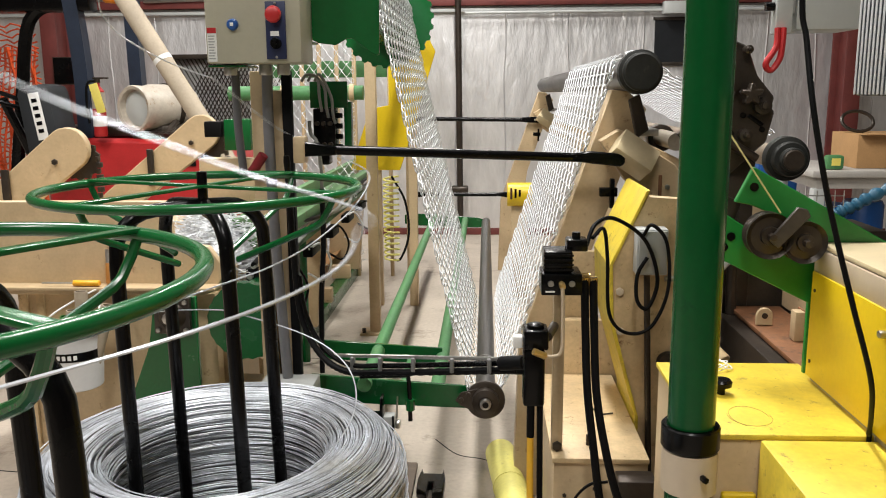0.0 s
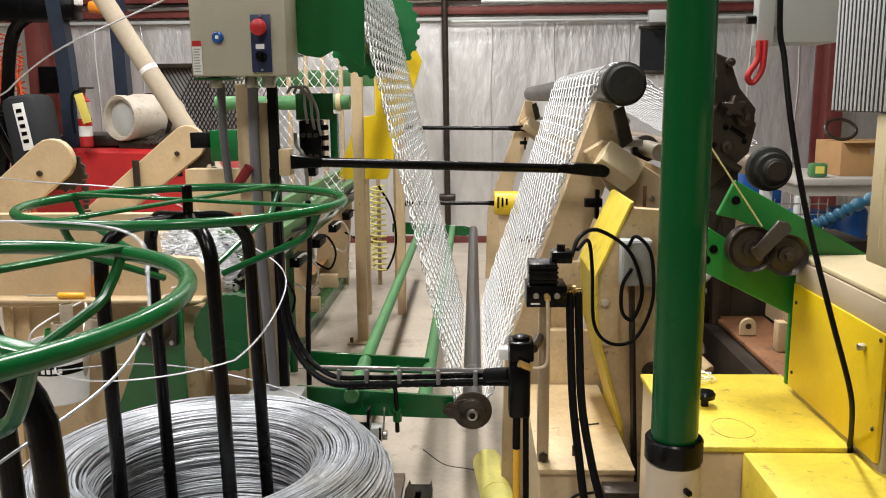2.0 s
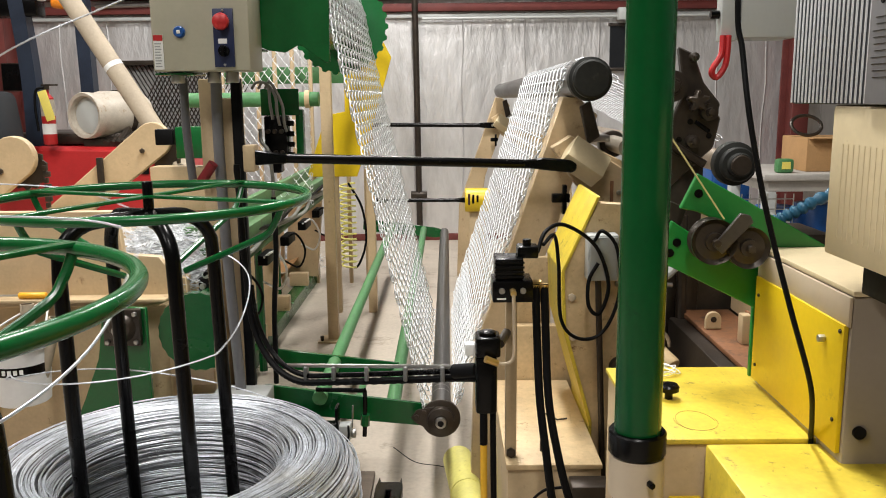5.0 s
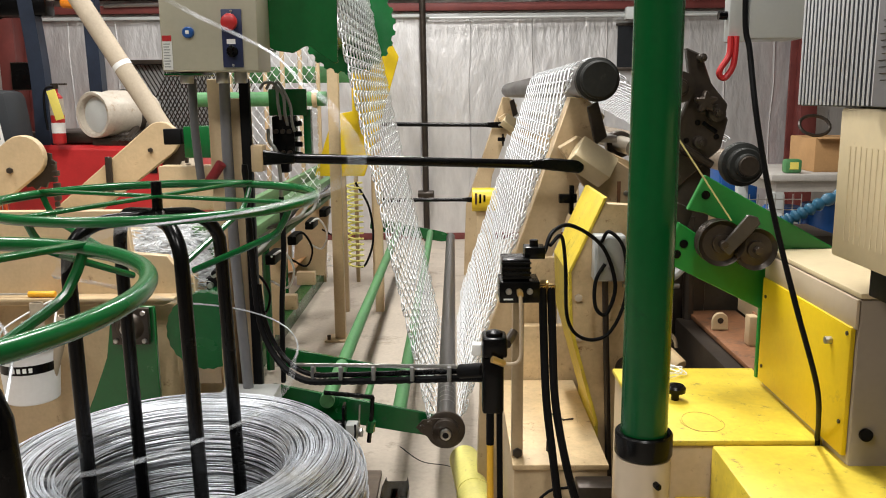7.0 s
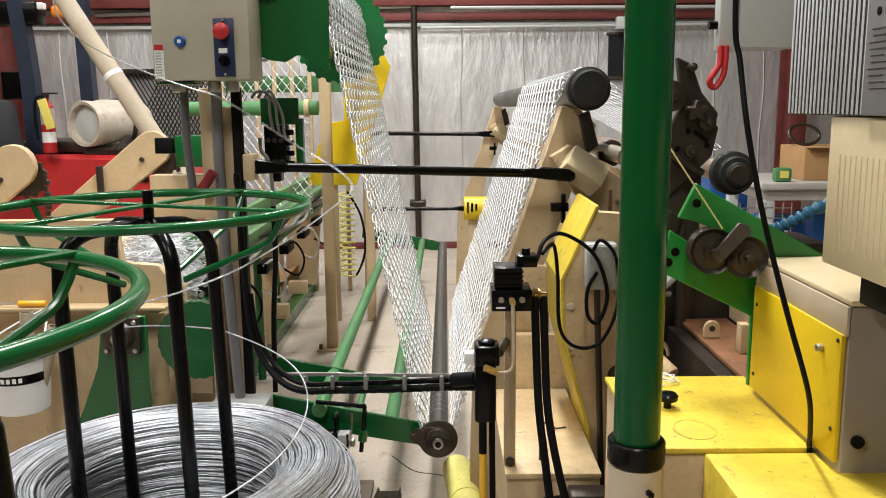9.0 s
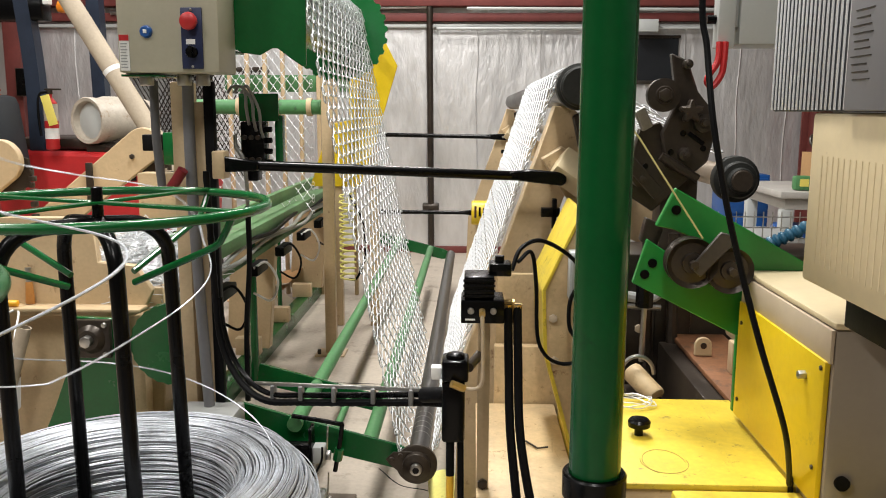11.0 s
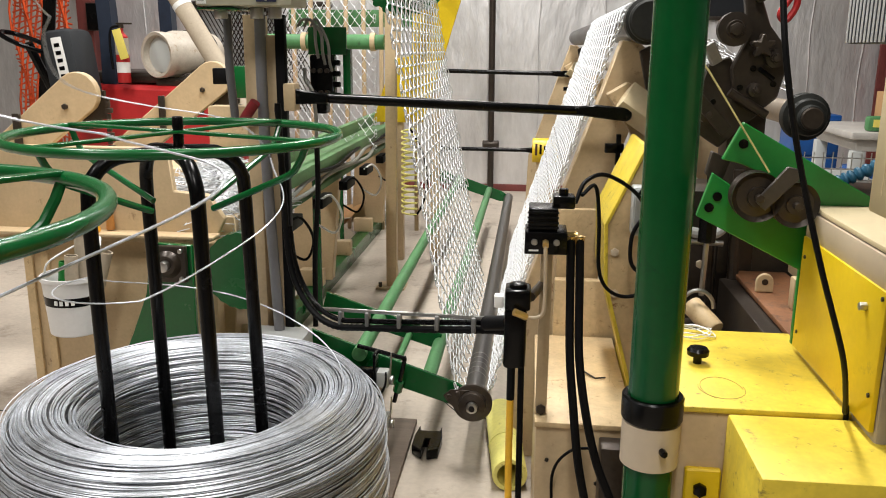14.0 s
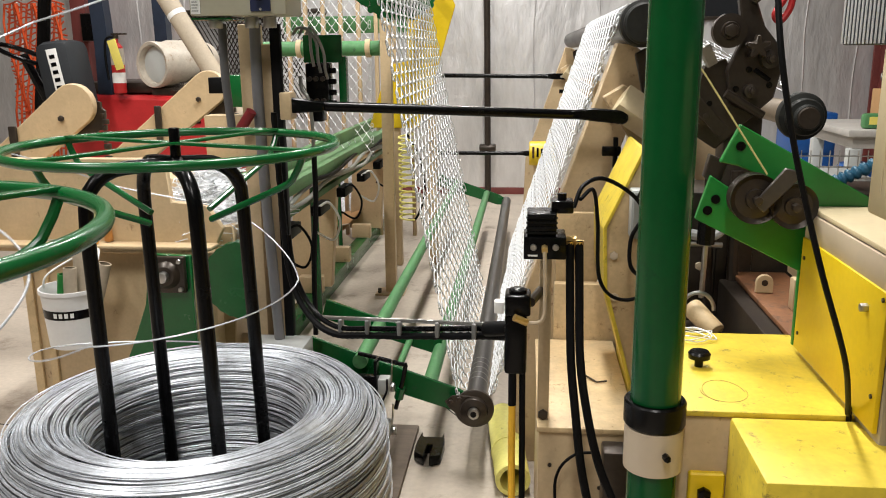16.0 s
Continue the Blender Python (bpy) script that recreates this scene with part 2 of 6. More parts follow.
def smooth_path(pts, steps=6, closed=False):
    p = [Vector(q) for q in pts]
    out = []
    n = len(p)
    for i in range(n if closed else n - 1):
        a = p[i - 1] if (i or closed) else p[0] * 2 - p[1]
        b, c = p[i], p[(i + 1) % n]
        d = p[(i + 2) % n] if (i + 2 < n or closed) else c * 2 - b
        for k in range(steps):
            t = k / steps
            out.append(0.5 * ((2 * b) + (c - a) * t + (2 * a - 5 * b + 4 * c - d) * t * t + (3 * b - a - 3 * c + d) * t ** 3))
    if not closed:
        out.append(p[-1])
    return out


def tube(pts, r, seg=8, closed=False, bm=None, radii=None):
    p = [Vector(q) for q in pts]
    n = len(p)
    own = bmesh.new() if bm is None else bm
    rings = []
    up = None
    for i in range(n):
        a = p[i - 1] if (i or closed) else p[0]
        c = p[(i + 1) % n] if (i + 1 < n or closed) else p[-1]
        t = (c - a).normalized()
        if up is None:
            up = t.orthogonal().normalized()
        up = (up - t * up.dot(t)).normalized()
        side = t.cross(up)
        rr = radii[i] if radii else r
        rings.append([own.verts.new(p[i] + (up * math.cos(2 * math.pi * k / seg) + side * math.sin(2 * math.pi * k / seg)) * rr) for k in range(seg)])
    for i in range(n if closed else n - 1):
        q, w = rings[i], rings[(i + 1) % n]
        for k in range(seg):
            own.faces.new((q[k], q[(k + 1) % seg], w[(k + 1) % seg], w[k]))
    if not closed:
        own.faces.new(rings[0][::-1])
        own.faces.new(rings[-1])
    bmesh.ops.recalc_face_normals(own, faces=own.faces)
    return own


def plate(poly, y0, y1, bevel=0.003, bm=None, axis="y"):
    """A flat plate: a polygon in x and z, from y0 to y1 (or in y and z along x, or in x and y along z)."""
    own = bmesh.new()
    def at(a, b, c):
        return {"y": (a, c, b), "x": (c, a, b), "z": (a, b, c)}[axis]
    lo = [own.verts.new(at(a, b, y0)) for a, b in poly]
    hi = [own.verts.new(at(a, b, y1)) for a, b in poly]
    n = len(poly)
    own.faces.new(lo)
    own.faces.new(hi[::-1])
    for i in range(n):
        own.faces.new((lo[i], hi[i], hi[(i + 1) % n], lo[(i + 1) % n]))
    bmesh.ops.recalc_face_normals(own, faces=own.faces)
    if bevel:
        bmesh.ops.bevel(own, geom=own.edges[:], offset=bevel, segments=1, affect="EDGES", profile=0.5)
    return joined(bm, own)


def lathe(profile, at, axis=(0, 0, 1), seg=32, bm=None):
    """Turns (radius, height) pairs about an axis through at."""
    own = bmesh.new()
    rings = []
    for r, h in profile:
        rings.append([own.verts.new((r * math.cos(2 * math.pi * k / seg), r * math.sin(2 * math.pi * k / seg), h)) for k in range(seg)] if r > 1e-6 else [own.verts.new((0, 0, h))])
    for a, b in zip(rings, rings[1:]):
        for k in range(seg):
            f = [a[k % len(a)], a[(k + 1) % seg % len(a)], b[(k + 1) % seg % len(b)], b[k % len(b)]]
            f = list(dict.fromkeys(f))
            if len(f) > 2:
                own.faces.new(f)
    bmesh.ops.recalc_face_normals(own, faces=own.faces)
    m = Matrix.Translation(at) @ Vector(axis).to_track_quat("Z", "Y").to_matrix().to_4x4()
    bmesh.ops.transform(own, matrix=m, verts=own.verts)
    return joined(bm, own)


def arc(cx, cy, r, a0, a1, n):
    return [(cx + r * math.cos(radians(a0 + (a1 - a0) * k / n)), cy + r * math.sin(radians(a0 + (a1 - a0) * k / n))) for k in range(n + 1)]


def bolt(at, axis, r, h, bm=None):
    a = Vector(at)
    return rod(a, a + Vector(axis).normalized() * h, r, seg=6, bevel=r * 0.15, bm=bm)


# ---- hall ----
WALL_Y = 9.0
solo("floor", box(-6, 6, -3, WALL_Y + 0.2, -0.2, 0, 0), CONCRETE, "stained bare concrete factory floor", "floor", kind="structure")
for k, pts in enumerate(([(-0.9, 4.72), (-0.3, 4.7), (0.5, 4.66), (1.0, 4.67)], [(-0.1, 2.62), (0.1, 2.68), (0.22, 2.66), (0.34, 2.76), (0.5, 2.75)], [(-2.4, 3.2), (-1.9, 3.25), (-1.4, 3.2)], [(0.1, 3.6), (0.2, 3.45), (0.32, 3.4), (0.42, 3.28)])):
    part("crack", tube(smooth_path([(a, b, -0.001) for a, b in pts], 6), 0.0035, 4), RUBBER, bpy.data.objects["floor"], "thin dark crack")
wall = solo("wall_north", box(-6, 6, WALL_Y, WALL_Y + 0.15, 0, 5, 0), INSULATION, "wall clad in wrinkled silver insulation film", "wall", kind="structure")
# Out-of-view walls and ceiling; their dark colours hold back bounced fill light.
solo("wall_south", box(-6, 6, -3.2, -3, 0, 5, 0), DARK_WALL, "unseen hall wall, coloured dark to cut bounced light", "wall", kind="structure")
solo("wall_west", box(-6.2, -6, -3.2, WALL_Y + 0.2, 0, 5, 0), DARK_WALL, "unseen hall wall, coloured dark to cut bounced light", "wall", kind="structure")
solo("wall_east", box(6, 6.2, -3.2, WALL_Y + 0.2, 0, 5, 0), DARK_WALL, "unseen hall wall, coloured dark to cut bounced light", "wall", kind="structure")
solo("ceiling", box(-6.2, 6.2, -3.2, WALL_Y + 0.2, 5, 5.2, 0), CEILING, "unseen hall ceiling, coloured dark to cut bounced light", "ceiling", kind="structure")
for k in range(-9, 10):
    x = k * 0.62 + 0.12 * math.sin(k * 5.1)
    part("seam", tube(smooth_path([(x + 0.012 * math.sin(k * 3 + j * 2.1), WALL_Y - 0.004, 0.01 + j * 0.4) for j in range(7)], 3), 0.007, 5), INSULATION, wall)
# red steel girts over the film
for z0, z1, y0, mname in ((2.36, 2.44, 0.09, "girt"), (2.50, 2.66, 0.16, "girt"), (2.86, 3.0, 0.12, "girt")):
    part(mname, box(-6, 6, WALL_Y - y0, WALL_Y, z0, z1, 0.006), RED_OXIDE, wall, "dark red steel girt")
part("lip", box(-6, 6, WALL_Y - 0.06, WALL_Y, 2.30, 2.335, 0.004), GREY_LIGHT, wall, "pale metal edge strip")
part("kick_strip", box(-6, 6, WALL_Y - 0.025, WALL_Y, 0, 0.07, 0.004), RED_OXIDE, wall, "dark red base channel")
for x in (-4.06, 3.84):
    b = thing("steel_column", "dark red oxide steel building column", "column", (x, WALL_Y - 0.4, 0), kind="structure")
    part("web", box(x - 0.02, x + 0.02, WALL_Y - 0.42, WALL_Y - 0.12, 0, 5, 0.002), RED_OXIDE, b)
    part("flange", box(x - 0.08, x + 0.08, WALL_Y - 0.45, WALL_Y - 0.42, 0, 5, 0.003), RED_OXIDE, b)
    part("flange", box(x - 0.08, x + 0.08, WALL_Y - 0.12, WALL_Y - 0.09, 0, 5, 0.003), RED_OXIDE, b)
# conduit on the wall with a valve
c = thing("wall_pipe", "thin dark steel pipe clamped upright to the wall", "pipe", (0.02, WALL_Y - 0.12, 0))
part("pipe", rod((0.05, WALL_Y - 0.12, 0.0), (0.03, WALL_Y - 0.12, 2.5), 0.032, seg=12), DARK_STEEL, c)
part("valve", rod((-0.04, WALL_Y - 0.12, 0.5), (0.13, WALL_Y - 0.12, 0.5), 0.04, seg=10, bevel=0.01), DARK_STEEL, c)
part("cross_pipe", rod((-3.2, WALL_Y - 0.1, 2.44), (0.03, WALL_Y - 0.1, 2.5), 0.025, seg=10), STEEL, c)
# thin conduit and a small box under the girts
wc = thing("wall_conduit", "thin pale conduit with a small grey box on the wall", "conduit", (2.18, WALL_Y - 0.1, 2.31))
part("pipe", rod((0.1, WALL_Y - 0.11, 2.285), (4.6, WALL_Y - 0.11, 2.30), 0.014, seg=8), GREY_LIGHT, wc)
part("upper_pipe", rod((0.4, WALL_Y - 0.2, 2.47), (4.6, WALL_Y - 0.2, 2.45), 0.016, seg=8), GREY_LIGHT, wc)
part("box", box(2.07, 2.28, WALL_Y - 0.2, WALL_Y - 0.09, 2.25, 2.37, 0.006), GREY_LIGHT, wc)
# dark window
w = thing("window_1", "small dark window in the silver wall", "window", (2.2, WALL_Y, 1.9), kind="structure")
part("pane", box(2.02, 2.52, WALL_Y - 0.03, WALL_Y - 0.01, 1.78, 2.2, 0), DARK_GLASS, w)
part("frame", box(2.0, 2.54, WALL_Y - 0.04, WALL_Y - 0.02, 1.75, 1.785, 0.002), DARK_STEEL, w)
part("frame", box(2.0, 2.54, WALL_Y - 0.04, WALL_Y - 0.02, 2.2, 2.23, 0.002), DARK_STEEL, w)
# strip lights on the ceiling
POWER = {(-2.6, -0.6): 80, (-2.6, 3.0): 112, (-2.6, 6.6): 74, (0.35, -0.6): 84, (0.35, 3.0): 165, (0.35, 6.6): 134}
LAMP = glow("lamp_diffuser", (1.0, 0.97, 0.9), 6.0)
for x in (-2.6, 0.35):
    for y in (-0.6, 3.0, 6.6):
        f = thing("strip_light", "long fluorescent strip light under the ceiling", "ceiling light", (x, y, 4.6), group="hall lights")
        part("housing", box(x - 0.09, x + 0.09, y - 0.75, y + 0.75, 4.62, 4.7, 0.01), WHITE, f)
        part("diffuser", box(x - 0.07, x + 0.07, y - 0.72, y + 0.72, 4.585, 4.62, 0.01), LAMP, f)
        part("hanger", rod((x, y, 4.7), (x, y, 5.0), 0.008, seg=6), STEEL, f)
        la = bpy.data.lights.new("strip_lamp", "AREA")
        la.shape, la.size, la.size_y, la.energy, la.color = "RECTANGLE", 0.35, 1.5, POWER[x, y], (1.0, 0.97, 0.93)
        lo = new("strip_lamp", la)
        lo.location = (x, y, 4.57)

# ---- chain-link fabric ----
PITCH = 0.040      # from wire to wire
WIDTH = 0.050      # from bend to bend


def fabric_sheet(line, y0, y1, parent, r=0.0024, first=0):
    """Woven wires that run along y, stacked along a line of (x, z) points; each one is bent to and fro by half a mesh and hooks into the next."""
    pts = [Vector((a, 0, b)) for a, b in line]
    lens = [0.0]
    for a, b in zip(pts, pts[1:]):
        lens.append(lens[-1] + (b - a).length)

    def on(s):
        s = max(0, min(lens[-1] - 1e-6, s))
        k = max(i for i in range(len(lens) - 1) if lens[i] <= s)
        t = (s - lens[k]) / (lens[k + 1] - lens[k])
        d = (pts[k + 1] - pts[k]).normalized()
        return pts[k].lerp(pts[k + 1], t), d, Vector((-d.z, 0, d.x))

    rows = int(lens[-1] / PITCH)
    cols = int((y1 - y0) / WIDTH)
    rnd = random.Random(7 + first)
    o = base_of(parent)
    for i in range(rows):
        s0 = (i + 0.5) * PITCH
        wob = rnd.uniform(-0.003, 0.003)
        up = 1 if (i + first) % 2 else -1
        p, d, nrm = on(s0 + up * PITCH * 0.5)
        edge = Vector((0, y0, 0))
        path = [p + d * (0.004 * up) + edge + Vector((0, -0.004, 0)) + nrm * 0.005, p + d * (0.020 * up) + edge + Vector((0, -0.006, 0)) + nrm * 0.005,
                p + d * (0.027 * up) + edge + Vector((0, -0.013, 0)), p + d * (0.020 * up) + edge + Vector((0, -0.020, 0)) - nrm * 0.003,
                p + d * (0.002 * up) + edge + Vector((0, -0.017, 0)) - nrm * 0.003]
        for k in range(cols + 1):
            up = 1 if (k + i + first) % 2 else -1
            y = y0 + k * WIDTH + rnd.uniform(-0.002, 0.002)
            reach = PITCH * 0.5 + 0.004
            p, d, nrm = on(s0 + up * (reach - 0.007) + wob)
            tip, _, _ = on(s0 + up * reach + wob)
            path.append(p + Vector((0, y - 0.0045, 0)) + nrm * (0.0065 * up))
            path.append(tip + Vector((0, y, 0)))
            path.append(p + Vector((0, y + 0.0045, 0)) - nrm * (0.0065 * up))
        verts, faces = [], []
        for q, p in enumerate(path):
            t = (path[min(q + 1, len(path) - 1)] - path[max(q - 1, 0)]).normalized()
            u = Vector((0.3, 0.2, 0.9))
            u = (u - t * u.dot(t)).normalized()
            v = t.cross(u)
            verts += [tuple(p - o + (u * math.cos(a) + v * math.sin(a)) * r) for a in (0.0, math.pi / 2, math.pi, math.pi * 1.5)]
        for q in range(len(path) - 1):
            faces += [(q * 4 + k, q * 4 + (k + 1) % 4, q * 4 + 4 + (k + 1) % 4, q * 4 + 4 + k) for k in range(4)]
        me = bpy.data.meshes.new("mesh_wire")
        me.from_pydata(verts, [], faces)
        me.materials.append(FABRIC)
        me.polygons.foreach_set("use_smooth", [True] * len(me.polygons))
        new("mesh_wire", me).parent = parent


FAB0, FAB1 = 2.99, 4.49
PIV = Vector((-0.31, 3.0, 0.452))      # hinge of the dancer arm
DX, DZ = 0.317, 0.43                   # dancer roller at the start
TX, TZ = 0.787, 1.547                  # upper roller
GX, GZ, GR = -0.195, 1.86, 0.142       # toothed drum
drum_top = (GX + GR, GZ - 0.02)
fab = thing("chain_link_fabric", "freshly woven galvanised chain-link fabric over rollers", "chain-link mesh", (0, 3, 0.4))
fabric_sheet([(GX + GR * math.cos(radians(a)), GZ + GR * math.sin(radians(a))) for a in range(180, -8, -12)], FAB0, FAB1, fab)
fabric_sheet([(TX + 0.062 * math.cos(radians(a)), TZ + 0.062 * math.sin(radians(a))) for a in range(178, 58, -15)], FAB0, FAB1, fab)
fabric_sheet([(TX + 0.03, TZ + 0.054), (1.27, 1.345)], FAB0, FAB1, fab)
fabric_sheet([(TX - 0.062, TZ), (DX + 0.052, DZ + 0.03)], FAB0, FAB1, fab)
# the part that hangs in the loop moves with the dancer
fall_len = math.dist((DX - 0.052, DZ), drum_top) + 0.25
falling = thing("falling_mesh", "galvanised mesh falling from the drum to the lower roller", "chain-link mesh", (DX - 0.052, 3.0, DZ))
fabric_sheet([(DX - 0.052, DZ), (DX - 0.052, DZ + fall_len)], FAB0, FAB1, falling, first=1)
curtain = thing("hanging_mesh", "galvanised mesh hanging upright behind the cross pipe", "chain-link mesh", (-0.55, 5.62, 0.84))
fabric_sheet([(-0.55, 0.84), (-0.55, 2.15)], 5.62, 6.75, curtain)
curtain.rotation_euler = (0, 0, radians(48))
looped = thing("loop_mesh", "galvanised mesh looped under the lower roller", "chain-link mesh", (DX, 3.0, DZ))
fabric_sheet([(DX + 0.043 * math.cos(radians(a)), DZ + 0.043 * math.sin(radians(a))) for a in range(180, 351, 19)], FAB0, FAB1, looped)
lean = Vector((TX - 0.062 - DX - 0.052, 0, TZ - DZ)).normalized()
fabric_sheet([(DX + 0.049, DZ), (DX + 0.049 + lean.x * 0.26, DZ + lean.z * 0.26)], FAB0, FAB1, looped)

# ---- rollers of the take-up frame ----
r = thing("upper_roller", "dark steel upper guide roller with a capped end", "roller", (TX, 2.8, TZ))
part("roller_tube", rod((TX, 2.86, TZ), (TX, 7.1, TZ), 0.056, seg=28), ROLLER_STEEL, r)
part("end_cap", lathe([(0, 0), (0.052, 0), (0.058, 0.006), (0.058, 0.03), (0.067, 0.034), (0.068, 0.07), (0.06, 0.075), (0, 0.075)], (TX, 2.765, TZ), (0, 1, 0), 36), CAP, r, "dusty black rubber end cap")
r = thing("winding_roller", "brown steel winding roller with a stepped dark end disc", "roller", (1.313, 2.95, 1.266))
part("roller_tube", rod((1.313, 3.05, 1.266), (1.313, 7.1, 1.266), 0.04, seg=24), mat("brown_roller_steel", (0.24, 0.19, 0.14), 0.45, metal=0.4, vary=0.3), r)
part("end_disc", lathe([(0, 0), (0.036, 0), (0.04, 0.004), (0.04, 0.022), (0.054, 0.024), (0.058, 0.03), (0.058, 0.05), (0.072, 0.055), (0.074, 0.062), (0.074, 0.09), (0, 0.09)], (1.313, 2.94, 1.266), (0, 1, 0), 36), CAP, r, "stepped dusty black end disc")
part("end_hub", lathe([(0, 0), (0.03, 0), (0.034, 0.003), (0.034, 0.006), (0, 0.006)], (1.313, 2.934, 1.266), (0, 1, 0), 28), HUB_BROWN, r, "oiled brown hub")
r = thing("idler_roller", "brown steel idler roller with a collar", "roller", (1.0, 3.1, 1.33))
part("roller_tube", rod((0.96, 3.05, 1.32), (0.96, 7.0, 1.36), 0.03, seg=20), mat("tan_roller_steel", (0.3, 0.26, 0.2), 0.45, metal=0.4, vary=0.3), r)
part("collar", rod((0.96, 3.3, 1.32), (0.96, 3.36, 1.32), 0.05, seg=20, bevel=0.006), DARK_STEEL, r)


# ---- near and far end frames of the take-up ----
def end_frame(y):
    f = thing("take_up_frame", "cream steel end frame with sloping leg and head block", "machine frame", (0.75, y, 0))
    d = 0.1
    part("sloping_leg", plate([(0.745, 1.495), (0.80, 1.49), (0.865, 1.43), (0.66, 0.85), (0.6, 0.4), (0.6, 0.0), (0.42, 0.0), (0.44, 0.6)], y + 0.05, y + 0.05 + d), BEIGE, f)
    part("head_block", plate([(0.70, 1.325), (0.765, 1.365), (0.955, 1.245), (0.985, 1.2), (0.975, 1.06), (0.79, 1.19)], y - 0.02, y + 0.04), BEIGE, f)
    part("head_side", plate([(0.76, 1.366), (0.98, 1.26), (0.99, 1.2), (0.955, 1.245)], y + 0.04, y + 0.35), BEIGE, f)
    part("clamp_lever", plate([(0.8, 1.46), (0.835, 1.48), (0.87, 1.36), (0.83, 1.33)], y + 0.02, y + 0.05), DARK_STEEL, f)
    part("rear_leg", plate([(0.97, 1.25), (1.35, 1.1), (1.45, 0.0), (1.3, 0.0), (1.25, 0.95), (0.95, 1.08)], y + 0.05, y + 0.05 + d), BEIGE, f)
    tip = Matrix.Rotation(radians(34), 4, "Y") @ Matrix.Rotation(radians(-38), 4, "X")
    part("clamp_block", box(0.735, 0.875, y - 0.10, y - 0.02, 1.235, 1.325, 0.004, turn=tip), CREAM, f, "pale cream clamp block")
    part("rub_bar", box(0.80, 0.92, y + 0.1, y + 0.3, 1.335, 1.36, 0.004), STEEL, f)
    part("clamp", box(0.70, 0.76, y - 0.05, y - 0.022, 1.14, 1.17, 0.003), BLACK, f)
    part("clamp_post", box(0.735, 0.75, y - 0.05, y - 0.022, 1.1, 1.2, 0.003), BLACK, f)
    part("rust_run", box(0.90, 0.912, y - 0.0225, y - 0.0202, 1.1, 1.21, 0.001), OXIDE_WOOD, f, "orange rust streak")
    for x, z in ((0.80, 1.28), (0.93, 1.17), (0.96, 1.11)):
        part("bolt", bolt((x, y - 0.02, z), (0, -1, 0), 0.009, 0.008), STEEL, f)
    return f


near_frame = end_frame(3.05)
copy_thing(near_frame, pose(0.75, 7.1, 0))

# tie bars between weaver and take-up
def tie_bar(a, b, r):
    t = thing("tie_bar", "black steel tie bar with flattened bolted ends", "tie bar", a, group="tie bars")
    a, b = Vector(a), Vector(b)
    d = (b - a).normalized()
    part("bar", rod(a, b - d * 0.12, r, seg=14), BLACK, t)
    p, q = b - d * 0.16, b + d * 0.02
    part("flat_end", plate([(p.x, p.z - r * 0.7), (p.x + 0.07, p.z - r * 1.35), (q.x - 0.005, q.z - r * 1.4), (q.x + 0.008, q.z - r * 0.7), (q.x + 0.008, q.z + r * 0.7), (q.x - 0.005, q.z + r * 1.4), (p.x + 0.07, p.z + r * 1.35), (p.x, p.z + r * 0.8)], p.y - 0.012, p.y + 0.012, 0.004), BLACK, t)
    p, q = a + d * 0.1, a - d * 0.03
    part("flat_end", plate([(q.x, q.z - r * 1.7), (p.x, p.z - r * 0.9), (p.x, p.z + r * 0.9), (q.x, q.z + r * 1.7)], a.y - 0.012, a.y + 0.012, 0.004), BLACK, t)
    part("bolt", bolt(b - Vector((0.02, 0.012, 0)), (0, -1, 0), 0.011, 0.01), STEEL, t)


tie_bar((-0.235, 2.72, 1.322), (0.745, 3.0, 1.268), 0.015)
tie_bar((-0.35, 7.08, 1.285), (0.735, 7.08, 1.27), 0.017)
tie_bar((-0.2, 6.2, 0.765), (0.55, 6.2, 0.765), 0.014)
sl = thing("yellow_sleeve", "short yellow guard sleeve with black print on a bar", "guard sleeve", (0.53, 6.2, 0.75))
part("bracket", box(0.50, 0.62, 6.19, 6.21, 0.0, 0.70, 0.004), BEIGE, sl)
part("sleeve", lathe([(0.0, -0.09), (0.082, -0.09), (0.086, -0.085), (0.086, 0.085), (0.082, 0.09), (0.0, 0.09)], (0.56, 6.2, 0.765), (1, 0, 0), 24), YELLOW_CLEAN, sl)
for k in range(3):
    part("print_bar", box(0.49 + 0.03 * k, 0.505 + 0.03 * k, 6.108, 6.113, 0.74 + 0.01 * k, 0.82 - 0.006 * k, 0), mat("black_print", (0.06, 0.02, 0.01), 0.6) if k == 0 else BLACK, sl)

# ---- dancer: green arm frame with the lower roller ----
dancer = thing("dancer_arm", "green swinging arm frame carrying the lower dark roller", "roller arm", tuple(PIV))
for y in (2.99, 7.05):
    part("arm", plate([(-0.36, 0.42), (-0.32, 0.405), (0.25, 0.385), (0.29, 0.395), (0.29, 0.455), (0.25, 0.468), (-0.3, 0.505), (-0.36, 0.49)], y, y + 0.014, 0.002), GREEN, dancer)
part("long_tube", rod((-0.11, 2.96, 0.478), (-0.11, 7.05, 0.478), 0.026, seg=18), GREEN_PALE, dancer, "worn pale green tube")
part("long_tube", rod((0.145, 3.0, 0.45), (0.145, 7.05, 0.45), 0.026, seg=18), GREEN_PALE, dancer, "worn pale green tube")
part("rear_plate", plate([(-0.34, 0.44), (0.145, 0.425), (0.145, 0.49), (-0.34, 0.52)], 3.36, 3.374, 0.002), GREEN, dancer)
part("rung", rod((0.02, 3.0, 0.45), (0.02, 3.36, 0.45), 0.013, seg=12), GREEN_PALE, dancer)
roller_part = part("roller_tube", rod((DX, 2.97, DZ), (DX, 7.08, DZ), 0.036, seg=28), ROLLER_STEEL, dancer, "dark worn steel roller")
